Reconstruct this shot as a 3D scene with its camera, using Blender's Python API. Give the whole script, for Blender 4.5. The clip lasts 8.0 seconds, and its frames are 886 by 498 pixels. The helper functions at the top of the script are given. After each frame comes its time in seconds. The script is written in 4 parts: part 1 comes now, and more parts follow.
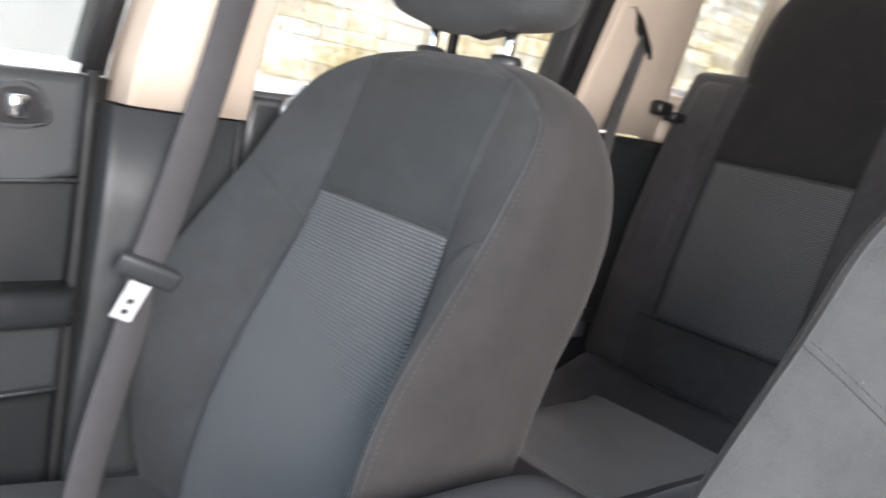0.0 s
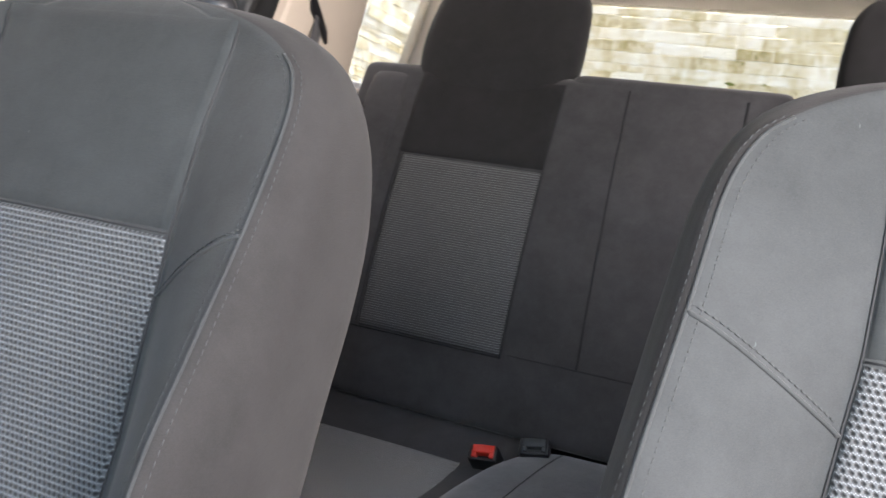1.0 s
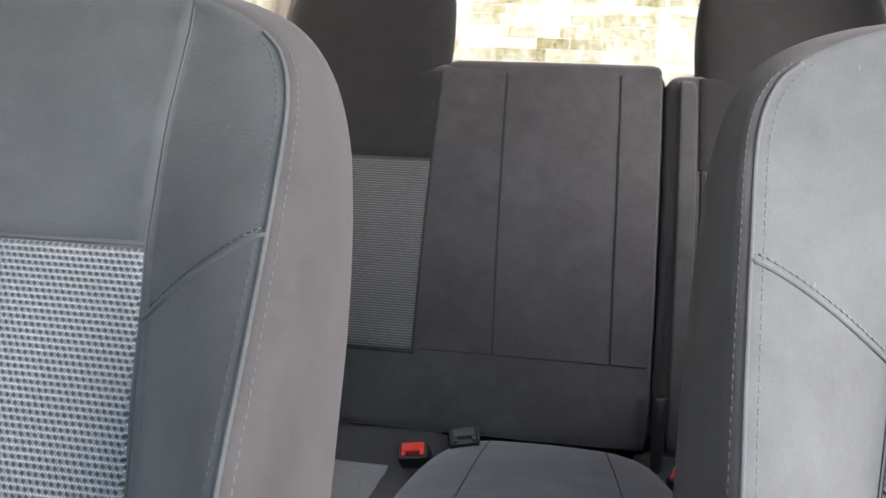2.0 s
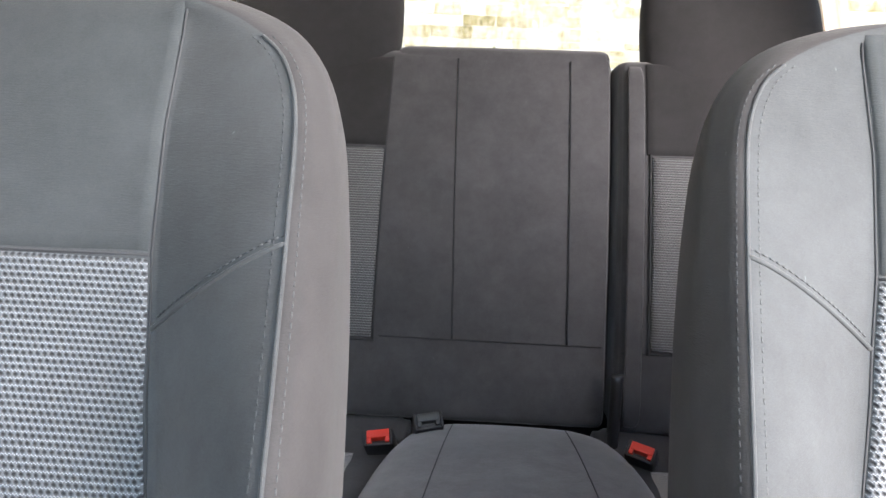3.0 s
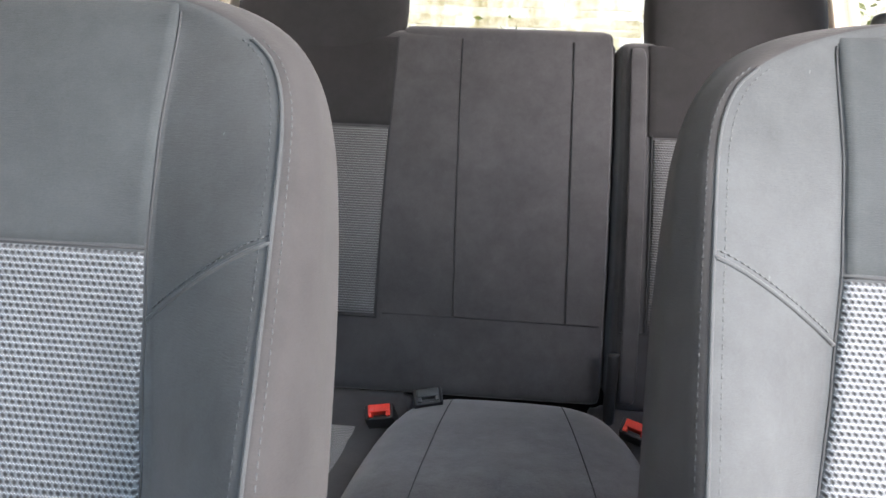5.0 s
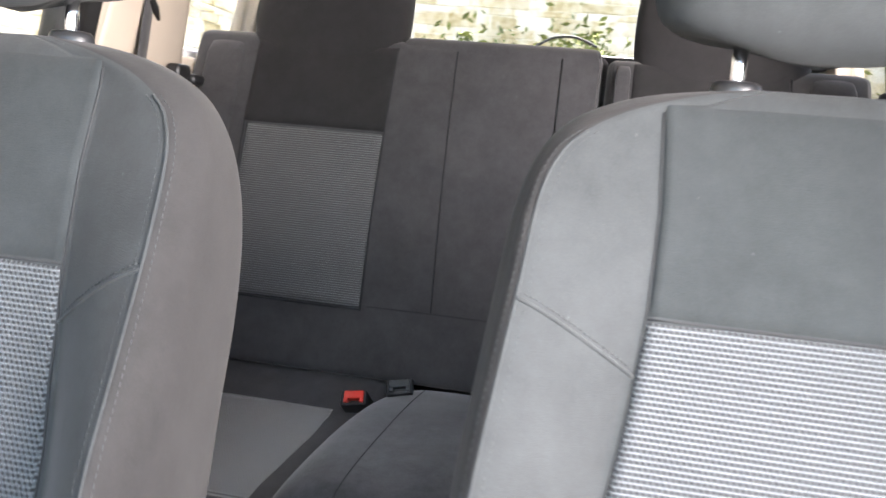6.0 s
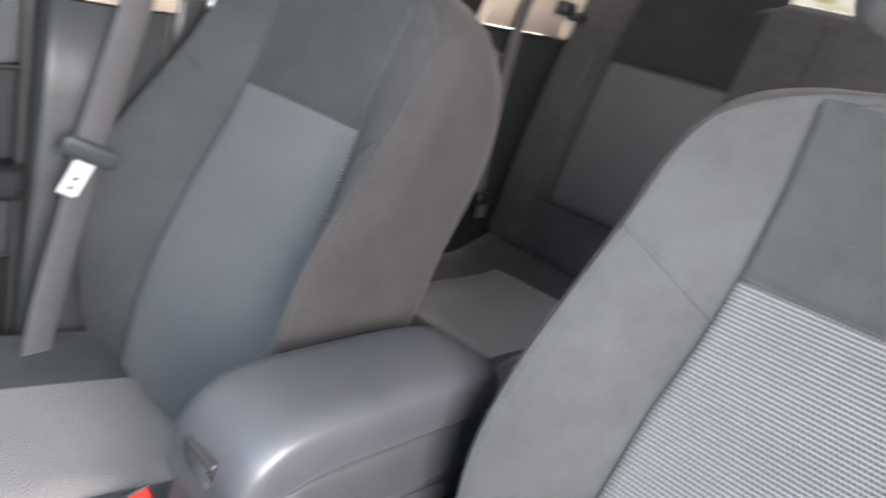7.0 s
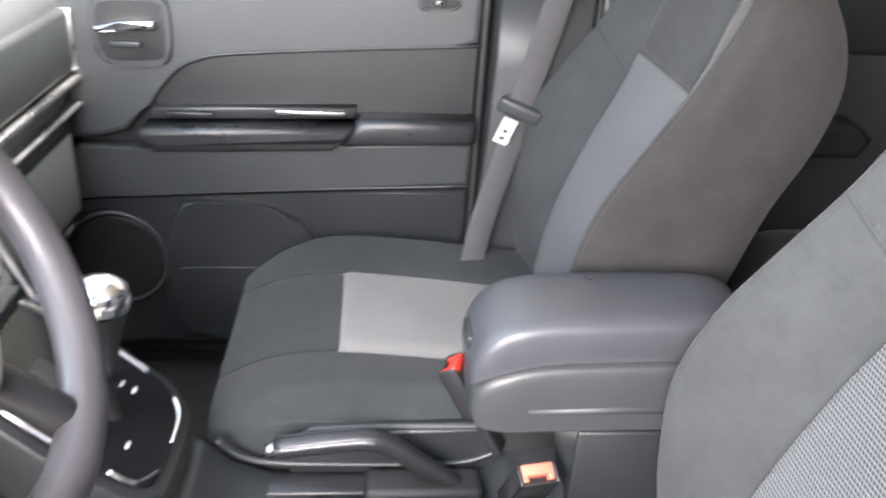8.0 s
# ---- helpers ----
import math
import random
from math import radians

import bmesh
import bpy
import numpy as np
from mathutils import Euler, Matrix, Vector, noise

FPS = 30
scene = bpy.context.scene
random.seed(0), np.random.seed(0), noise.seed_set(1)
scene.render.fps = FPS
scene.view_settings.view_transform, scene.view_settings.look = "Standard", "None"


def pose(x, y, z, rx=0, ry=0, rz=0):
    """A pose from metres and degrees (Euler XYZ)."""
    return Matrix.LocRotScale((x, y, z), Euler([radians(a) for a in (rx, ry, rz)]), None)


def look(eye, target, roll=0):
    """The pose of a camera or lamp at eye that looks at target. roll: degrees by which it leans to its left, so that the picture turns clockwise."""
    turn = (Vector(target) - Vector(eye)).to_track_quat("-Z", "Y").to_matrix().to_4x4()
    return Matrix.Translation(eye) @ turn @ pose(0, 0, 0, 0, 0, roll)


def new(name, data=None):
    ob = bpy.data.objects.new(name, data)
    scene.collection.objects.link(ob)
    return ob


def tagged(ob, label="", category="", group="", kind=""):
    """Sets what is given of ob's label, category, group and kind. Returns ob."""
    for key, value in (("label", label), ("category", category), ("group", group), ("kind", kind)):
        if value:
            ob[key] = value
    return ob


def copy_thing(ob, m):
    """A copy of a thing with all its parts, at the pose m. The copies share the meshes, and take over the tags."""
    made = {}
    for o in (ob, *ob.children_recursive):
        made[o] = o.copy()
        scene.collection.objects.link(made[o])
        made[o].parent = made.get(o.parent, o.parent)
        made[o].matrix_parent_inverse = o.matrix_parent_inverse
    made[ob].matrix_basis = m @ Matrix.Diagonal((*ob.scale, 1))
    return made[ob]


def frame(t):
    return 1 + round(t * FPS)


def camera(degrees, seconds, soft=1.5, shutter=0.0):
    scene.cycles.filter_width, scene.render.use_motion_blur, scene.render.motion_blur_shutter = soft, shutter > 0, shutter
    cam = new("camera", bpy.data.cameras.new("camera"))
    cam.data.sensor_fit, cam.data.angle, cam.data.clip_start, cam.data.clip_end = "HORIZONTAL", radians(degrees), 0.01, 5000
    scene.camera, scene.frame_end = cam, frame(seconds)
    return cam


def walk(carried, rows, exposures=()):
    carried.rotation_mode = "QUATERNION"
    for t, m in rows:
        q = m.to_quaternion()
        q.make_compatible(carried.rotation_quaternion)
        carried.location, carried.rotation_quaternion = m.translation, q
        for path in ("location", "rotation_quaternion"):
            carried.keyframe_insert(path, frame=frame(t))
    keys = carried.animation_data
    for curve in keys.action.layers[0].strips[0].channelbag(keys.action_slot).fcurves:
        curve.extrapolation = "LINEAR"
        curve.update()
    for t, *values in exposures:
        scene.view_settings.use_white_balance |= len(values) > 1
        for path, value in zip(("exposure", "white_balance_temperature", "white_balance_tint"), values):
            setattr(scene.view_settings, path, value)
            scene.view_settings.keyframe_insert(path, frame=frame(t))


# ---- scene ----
from mathutils.bvhtree import BVHTree

cam = camera(57.0, 8.0, shutter=0.4)
PATH = [
    (0, (-0.37, 0.567, 0.922), (1.073, -0.766, 0.549), 10.7),
    (0.5, (-0.261, 0.522, 0.876), (0.826, -1.141, 0.645), 10.4),
    (1, (-0.176, 0.485, 0.851), (0.566, -1.364, 0.678), 8.5),
    (1.5, (-0.092, 0.486, 0.835), (0.421, -1.442, 0.704), 6.1),
    (2, (-0.035, 0.487, 0.821), (0.284, -1.483, 0.696), 3.2),
    (3.5, (0.021, 0.507, 0.844), (0.141, -1.48, 0.649), 2.5),
    (4, (0.014, 0.508, 0.847), (0.157, -1.476, 0.639), 2.7),
    (5.5, (-0.055, 0.543, 0.881), (0.158, -1.426, 0.602), 2.8),
    (6, (-0.187, 0.59, 0.922), (0.17, -1.353, 0.608), 4.7),
    (6.5, (-0.353, 0.663, 0.947), (0.359, -1.164, 0.549), 10.2),
    (7, (-0.493, 0.661, 0.97), (0.736, -0.793, 0.357), 13.6),
    (7.5, (-0.667, 0.577, 1.008), (1.01, -0.209, 0.252), 10.7),
    (8, (-0.799, 0.431, 1.069), (0.975, 0.247, 0.164), 3.8),
]
walk(cam, [(t, look(e, g, r)) for t, e, g, r in PATH], exposures=[(0.0, 3.2, 6300, 12), (0.5, 3.4, 6300, 12), (1.0, 3.44, 6300, 12), (2.0, 3.95, 6300, 12), (3.4, 4.2, 6300, 12), (5.5, 4.1, 6300, 12), (6.0, 4.0, 6300, 12), (6.5, 3.65, 6300, 12), (7.0, 3.5, 6300, 12), (8.0, 3.55, 6300, 12)])


# ---- world, sun, exposure ----
world = bpy.data.worlds.new("sky")
scene.world = world
world.use_nodes = True
wn = world.node_tree
sky = wn.nodes.new("ShaderNodeTexSky")
sky.sky_type, sky.sun_disc = "NISHITA", False
SUN_EL, SUN_AZ = radians(76), radians(188)
sky.sun_elevation, sky.sun_rotation, sky.dust_density = SUN_EL, SUN_AZ, 4.0
wn.links.new(sky.outputs[0], wn.nodes["Background"].inputs[0])
wn.nodes["Background"].inputs[1].default_value = 0.095
sun = new("sun", bpy.data.lights.new("sun", "SUN"))
sun.data.energy, sun.data.angle, sun.data.color = 5.0, radians(0.6), (1.0, 0.94, 0.84)
sun_dir = Vector((math.sin(SUN_AZ) * math.cos(SUN_EL), math.cos(SUN_AZ) * math.cos(SUN_EL), math.sin(SUN_EL)))
sun.matrix_world = look(sun_dir * 20, (0, 0, 0))

# sky light in the opening of the driver's door
sky_light = new("door_daylight", bpy.data.lights.new("door_daylight", "AREA"))
sky_light.data.shape, sky_light.data.size, sky_light.data.size_y = "RECTANGLE", 0.70, 0.65
sky_light.data.energy, sky_light.data.color = 11.0, (1.0, 0.92, 0.88)
sky_light.matrix_world = look((-1.18, 0.80, 1.12), (0.0, 0.0, 0.66))

# sky light in the driver's half of the windscreen
screen_light = new("windscreen_daylight", bpy.data.lights.new("windscreen_daylight", "AREA"))
screen_light.data.shape, screen_light.data.size, screen_light.data.size_y = "RECTANGLE", 0.55, 0.45
screen_light.data.energy, screen_light.data.color = 1.0, (0.88, 0.96, 1.0)
screen_light.matrix_world = look((-0.30, 1.00, 1.06), (-0.05, 0.0, 0.55))


# ---- materials ----
def material(name):
    m = bpy.data.materials.new(name)
    m.use_nodes = True
    return m, m.node_tree, m.node_tree.nodes["Principled BSDF"]


def ramp(nt, fac, stops):
    r = nt.nodes.new("ShaderNodeValToRGB")
    el = r.color_ramp.elements
    while len(el) < len(stops):
        el.new(0.5)
    for e, (p, c) in zip(el, stops):
        e.position, e.color = p, (*c, 1)
    nt.links.new(fac, r.inputs[0])
    return r.outputs[0]


def noise_tex(nt, scale, detail=4.0, rough=0.6, coord="Object", stretch=(1, 1, 1)):
    tc = nt.nodes.new("ShaderNodeTexCoord")
    mp = nt.nodes.new("ShaderNodeMapping")
    mp.inputs["Scale"].default_value = stretch
    n = nt.nodes.new("ShaderNodeTexNoise")
    n.inputs["Scale"].default_value, n.inputs["Detail"].default_value, n.inputs["Roughness"].default_value = scale, detail, rough
    nt.links.new(tc.outputs[coord], mp.inputs[0])
    nt.links.new(mp.outputs[0], n.inputs["Vector"])
    return n.outputs["Fac"]


def bump(nt, bsdf, height, strength, distance):
    b = nt.nodes.new("ShaderNodeBump")
    b.inputs["Strength"].default_value, b.inputs["Distance"].default_value = strength, distance
    nt.links.new(height, b.inputs["Height"])
    nt.links.new(b.outputs[0], bsdf.inputs["Normal"])


def maths(nt, op, a, b=None):
    n = nt.nodes.new("ShaderNodeMath")
    n.operation = op
    for i, v in enumerate((a, b)):
        if v is None:
            continue
        if isinstance(v, (int, float)):
            n.inputs[i].default_value = v
        else:
            nt.links.new(v, n.inputs[i])
    return n.outputs[0]


def plain(name, col, rough=0.5, metal=0.0, grain=400.0, relief=0.15, vary=0.18, stain=5.0, spec=0.5):
    """A surface with a fine grain, and slow stains in colour and gloss."""
    m, nt, b = material(name)
    big = noise_tex(nt, stain, 5)
    lo = tuple(c * (1 - vary) for c in col)
    hi = tuple(min(1, c * (1 + vary)) for c in col)
    nt.links.new(ramp(nt, big, [(0.3, lo), (0.7, hi)]), b.inputs["Base Color"])
    r = ramp(nt, noise_tex(nt, stain * 2.3, 4), [(0.3, (max(0, rough - 0.07),) * 3), (0.7, (min(1, rough + 0.07),) * 3)])
    nt.links.new(r, b.inputs["Roughness"])
    b.inputs["Metallic"].default_value = metal
    b.inputs["Specular IOR Level"].default_value = spec
    if relief:
        bump(nt, b, noise_tex(nt, grain, 2), relief, 0.001)
    return m


def fabric(name, col, sheen=0.25, vary=0.16):
    """Knitted upholstery cloth: fine horizontal ribs, lint and wear."""
    m, nt, b = material(name)
    big = noise_tex(nt, 7, 7, 0.7)
    fine = noise_tex(nt, 1400, 2, 0.6, stretch=(0.5, 0.5, 1.6))
    blot = noise_tex(nt, 38, 5, 0.75)
    mix = maths(nt, "ADD", maths(nt, "MULTIPLY", big, 0.5), maths(nt, "ADD", maths(nt, "MULTIPLY", fine, 0.28), maths(nt, "MULTIPLY", blot, 0.22)))
    lo = tuple(c * (1 - vary * 1.7) for c in col)
    hi = tuple(c * (1 + vary * 1.7) for c in col)
    body = ramp(nt, mix, [(0.34, lo), (0.66, hi)])
    # lint caught in the pile
    lint = ramp(nt, noise_tex(nt, 210, 2, 0.5, stretch=(1, 1, 0.35)), [(0.775, (0, 0, 0)), (0.80, (1, 1, 1))])
    mixer = nt.nodes.new("ShaderNodeMix")
    mixer.data_type = "RGBA"
    nt.links.new(maths(nt, "MULTIPLY", lint, 0.5), mixer.inputs[0])
    nt.links.new(body, mixer.inputs[6])
    mixer.inputs[7].default_value = tuple(min(1, c * 2.6) for c in col) + (1,)
    nt.links.new(mixer.outputs[2], b.inputs["Base Color"])
    b.inputs["Roughness"].default_value = 0.92
    b.inputs["Specular IOR Level"].default_value = 0.2
    b.inputs["Sheen Weight"].default_value = sheen
    b.inputs["Sheen Roughness"].default_value = 0.5
    b.inputs["Sheen Tint"].default_value = (0.9, 0.87, 0.85, 1)
    ribs = noise_tex(nt, 260, 3, 0.6, stretch=(0.6, 0.6, 4))
    bump(nt, b, ribs, 0.25, 0.0012)
    return m


def weave(name, light, dark, along, pitch=(0.0046, 0.0042)):
    """Open woven mesh cloth: light threads in offset cells over a dark ground."""
    m, nt, b = material(name)
    tc = nt.nodes.new("ShaderNodeTexCoord")
    sp = nt.nodes.new("ShaderNodeSeparateXYZ")
    nt.links.new(tc.outputs["Object"], sp.inputs[0])
    row = maths(nt, "DIVIDE", sp.outputs[along], pitch[1])
    shift = maths(nt, "MULTIPLY", maths(nt, "FLOOR", maths(nt, "ADD", row, 0.5)), math.pi)
    slant = maths(nt, "MULTIPLY", maths(nt, "FRACT", maths(nt, "ADD", row, 0.5)), -1.9)
    angle = maths(nt, "ADD", maths(nt, "MULTIPLY", sp.outputs["X"], 2 * math.pi / pitch[0]), maths(nt, "ADD", shift, slant))
    u = maths(nt, "SINE", angle)
    ridge = maths(nt, "ABSOLUTE", maths(nt, "SINE", maths(nt, "MULTIPLY", row, math.pi)))
    gap = maths(nt, "POWER", maths(nt, "SUBTRACT", 1.0, ridge), 0.75)
    hole = maths(nt, "MULTIPLY", gap, maths(nt, "POWER", maths(nt, "ADD", maths(nt, "MULTIPLY", u, 0.5), 0.5), 1.0))
    h = maths(nt, "SUBTRACT", maths(nt, "SUBTRACT", 0.86, maths(nt, "MULTIPLY", hole, 1.0)), maths(nt, "MULTIPLY", gap, 0.16))
    # raised loops along each thread, their glint painted as a paler colour
    loop_glint = maths(nt, "MULTIPLY", maths(nt, "POWER", ridge, 3.0), maths(nt, "POWER", maths(nt, "ABSOLUTE", maths(nt, "COSINE", angle)), 5.0))
    h2 = maths(nt, "ADD", h, maths(nt, "MULTIPLY", loop_glint, 0.30))
    h3 = maths(nt, "ADD", h2, maths(nt, "MULTIPLY", maths(nt, "SUBTRACT", noise_tex(nt, 8, 5), 0.5), 0.18))
    mid = tuple(0.50 * a + 0.50 * c for a, c in zip(light, dark))
    top = tuple(min(1.0, 2.3 * a) for a in light)
    nt.links.new(ramp(nt, h3, [(0.16, dark), (0.50, mid), (0.86, light), (1.0, top)]), b.inputs["Base Color"])
    b.inputs["Roughness"].default_value = 0.6
    b.inputs["Specular IOR Level"].default_value = 0.35
    b.inputs["Sheen Weight"].default_value = 0.1
    bump(nt, b, h2, 0.8, 0.0012)
    return m


FAB = fabric("seat_cloth", (0.0345, 0.0375, 0.0383), sheen=0.08, vary=0.2)
FAB_CENTRE_AND_SHADE = fabric("seat_cloth_centre_and_shade", (0.0265, 0.0300, 0.0308), sheen=0.08, vary=0.2)
FAB_SIDE = fabric("seat_side_cloth", (0.0255, 0.0246, 0.0243), sheen=0.06, vary=0.2)
FAB_HEAD = fabric("rear_headrest_cloth", (0.0205, 0.0195, 0.0200), sheen=0.1, vary=0.2)
FAB_HUMP = fabric("rear_cushion_velour", (0.056, 0.055, 0.058), sheen=0.35, vary=0.5)
FAB_REAR = fabric("rear_cloth", (0.046, 0.0445, 0.0465), sheen=0.22, vary=0.25)
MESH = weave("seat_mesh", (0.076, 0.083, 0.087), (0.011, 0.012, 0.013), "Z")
# same mesh as the backrest, paler: top light is put into the colour
MESH_FLAT_LIT = weave("cushion_mesh_lit", (0.200, 0.192, 0.182), (0.030, 0.029, 0.028), "Y")
# rear mesh cloth again, its colour raised for the light falling from above
MESH_REAR_FLAT_LIT = weave("rear_cushion_mesh_lit", (0.27, 0.262, 0.255), (0.050, 0.049, 0.048), "Y")
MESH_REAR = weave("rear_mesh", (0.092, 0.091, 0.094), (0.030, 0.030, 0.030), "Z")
THREAD = plain("thread", (0.030, 0.032, 0.033), 0.8, relief=0)
SEAM = plain("seam_shadow", (0.02, 0.021, 0.022), 0.9, relief=0)
TRIM = plain("dark_trim", (0.0185, 0.0207, 0.0215), 0.35, relief=0.35, grain=900, vary=0.04, stain=3.0)
TRIM_SOFT = plain("soft_trim", (0.034, 0.0375, 0.039), 0.42, relief=0.4, grain=700, vary=0.05, stain=3.0)
ARM = plain("armrest_vinyl", (0.043, 0.0455, 0.051), 0.34, relief=0.4, grain=800)
# soft trim made lighter: the window's light on the pad is painted in
UPPER_PAD_LIT = plain("door_upper_pad_lit", (0.046, 0.050, 0.052), 0.40, relief=0.4, grain=700, vary=0.05, stain=3.0)
DOOR_PAD = plain("door_pad_vinyl", (0.020, 0.0215, 0.023), 0.30, relief=0.35, grain=800, vary=0.06)
DARK_SATIN = plain("dark_satin_grip", (0.11, 0.11, 0.115), 0.35, 0.4, relief=0.1)
GLOSS = plain("gloss_black", (0.008, 0.008, 0.009), 0.12, relief=0.0, spec=0.3)
BEIGE = plain("pillar_trim", (0.55, 0.47, 0.38), 0.6, relief=0.25, grain=700, vary=0.06)
LINER = plain("headliner", (0.42, 0.39, 0.35), 0.95, relief=0.4, grain=500, vary=0.05)
CARPET = plain("carpet", (0.025, 0.024, 0.024), 0.98, relief=1.0, grain=350, vary=0.4, stain=30)
BELT = fabric("belt_webbing", (0.070, 0.069, 0.072), sheen=0.1, vary=0.1)
CHROME = plain("chrome", (0.78, 0.78, 0.80), 0.12, 1.0, relief=0)
SATIN = plain("satin_silver", (0.55, 0.55, 0.56), 0.3, 1.0, relief=0)
STEEL = plain("tongue_steel", (0.80, 0.81, 0.83), 0.35, 0.3, relief=0.05)
RED = plain("red_button", (0.62, 0.035, 0.02), 0.35, relief=0)
# red shifted to orange, with the sun on the button in its colour
RED_SUNLIT = plain("sunlit_red_button", (0.62, 0.16, 0.10), 0.4, relief=0)
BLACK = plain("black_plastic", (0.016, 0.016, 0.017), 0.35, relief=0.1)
RUBBER = plain("rubber_seal", (0.012, 0.012, 0.012), 0.6, relief=0.1)
PAINT = plain("white_car_paint", (0.70, 0.71, 0.72), 0.2, relief=0, vary=0.03)
WHITE = plain("printed_white", (0.75, 0.75, 0.75), 0.5, relief=0)
LEATHER = plain("wheel_leather", (0.050, 0.047, 0.051), 0.38, relief=0.4, grain=600)


def glass_material(name, tint):
    m, nt, b = material(name)
    out = nt.nodes["Material Output"]
    clear = nt.nodes.new("ShaderNodeBsdfTransparent")
    clear.inputs[0].default_value = (*tint, 1)
    gl = nt.nodes.new("ShaderNodeBsdfGlossy")
    gl.inputs["Roughness"].default_value = 0.02
    lw = nt.nodes.new("ShaderNodeLayerWeight")
    fac = maths(nt, "ADD", maths(nt, "MULTIPLY", maths(nt, "POWER", lw.outputs["Facing"], 4.0), 0.35), 0.03)
    mix = nt.nodes.new("ShaderNodeMixShader")
    nt.links.new(fac, mix.inputs[0])
    nt.links.new(clear.outputs[0], mix.inputs[1])
    nt.links.new(gl.outputs[0], mix.inputs[2])
    nt.links.new(mix.outputs[0], out.inputs["Surface"])
    return m


GLASS = glass_material("window_glass", (0.93, 0.96, 0.94))
TINTED = glass_material("tinted_window_glass", (0.82, 0.82, 0.79))


# ---- shaping helpers ----
def part(name, bm, mat, parent=None, label="", smooth=True):
    me = bpy.data.meshes.new(name)
    bmesh.ops.recalc_face_normals(bm, faces=bm.faces)
    for f in bm.faces:
        f.smooth = smooth and len(f.verts) < 5
    bm.to_mesh(me)
    bm.free()
    me.materials.append(mat)
    ob = new(name, me)
    if parent is not None:
        ob.parent = parent
    if label:
        ob["label"] = label
    return ob


def thing(name, at, label, category, group="", kind=""):
    ob = new(name)
    ob.location = at
    ob.empty_display_size = 0.05
    return tagged(ob, label, category, group, kind)


def curve_through(pts, n, closed=False):
    """Catmull-Rom points through pts, n steps a span."""
    p = np.array(pts, float)
    k = len(p)
    out = []
    spans = k if closed else k - 1
    for i in range(spans):
        if closed:
            a, b, c, d = p[(i - 1) % k], p[i], p[(i + 1) % k], p[(i + 2) % k]
        else:
            a, b, c, d = p[max(i - 1, 0)], p[i], p[i + 1], p[min(i + 2, k - 1)]
        for s in range(n):
            t = s / n
            out.append(0.5 * ((2 * b) + (c - a) * t + (2 * a - 5 * b + 4 * c - d) * t * t + (3 * b - a - 3 * c + d) * t ** 3))
    if not closed:
        out.append(p[-1])
    return np.array(out)


def skin(rows, closed=True, caps=True):
    """A mesh over rows of points of equal length."""
    bm = bmesh.new()
    vs = [[bm.verts.new(q) for q in r] for r in rows]
    m = len(vs[0])
    for i in range(len(vs) - 1):
        for j in range(m if closed else m - 1):
            k = (j + 1) % m
            bm.faces.new((vs[i][j], vs[i][k], vs[i + 1][k], vs[i + 1][j]))
    if caps and closed:
        bm.faces.new(vs[0])
        bm.faces.new(vs[-1])
    return bm


def loft(rings, nr=3, nc=4, caps=True):
    """A smooth closed body through rings of control points."""
    fine = [curve_through(r, nc, True) for r in rings]
    a = np.array(fine)
    rows = curve_through(a.reshape(len(rings), -1), nr).reshape(-1, a.shape[1], 3)
    return skin(rows, True, caps)


def tube(pts, r, sides=8, bm=None, closed=False):
    p = np.array(pts, float)
    bm = bm or bmesh.new()
    rings = []
    n = len(p)
    up = Vector((0.123, 0.345, 0.93)).normalized()
    for i in range(n):
        if closed:
            d = Vector(p[(i + 1) % n] - p[i - 1])
        else:
            d = Vector(p[min(i + 1, n - 1)] - p[max(i - 1, 0)])
        d.normalize()
        s = d.cross(up)
        if s.length < 0.05:
            s = d.cross(Vector((1, 0, 0)))
        s.normalize()
        w = s.cross(d)
        c = Vector(p[i])
        rings.append([bm.verts.new(c + r * (math.cos(a) * s + math.sin(a) * w)) for a in (2 * math.pi * k / sides for k in range(sides))])
    for i in range(n if closed else n - 1):
        for k in range(sides):
            q = (k + 1) % sides
            bm.faces.new((rings[i][k], rings[i][q], rings[(i + 1) % n][q], rings[(i + 1) % n][k]))
    if not closed:
        bm.faces.new(rings[0])
        bm.faces.new(rings[-1])
    return bm


def ribbon(pts, side, width, thick=0.0018):
    """A flat strap along pts; side: the way across it."""
    p = np.array(pts, float)
    rows = []
    sd = np.array(side, float)
    sd = sd / np.linalg.norm(sd)
    for i in range(len(p)):
        d = p[min(i + 1, len(p) - 1)] - p[max(i - 1, 0)]
        d = d / np.linalg.norm(d)
        s = sd - d * np.dot(sd, d)
        s = s / np.linalg.norm(s)
        n = np.cross(d, s)
        w = width / 2
        rows.append([p[i] + s * w * u + n * thick * v for u, v in ((-1, 0), (-0.9, 1), (0.9, 1), (1, 0), (0.9, -1), (-0.9, -1))])
    return skin(rows)


def block(x0, x1, y0, y1, z0, z1, bevel=0.006, seg=2, bm=None):
    own = bm if bm is not None else bmesh.new()
    made = bmesh.ops.create_cube(own, size=1)
    vs = made["verts"]
    bmesh.ops.scale(own, vec=(x1 - x0, y1 - y0, z1 - z0), verts=vs)
    bmesh.ops.translate(own, vec=((x0 + x1) / 2, (y0 + y1) / 2, (z0 + z1) / 2), verts=vs)
    if bevel:
        es = list({e for v in vs for e in v.link_edges})
        bmesh.ops.bevel(own, geom=es, offset=bevel, segments=seg, profile=0.5, affect="EDGES")
    return own


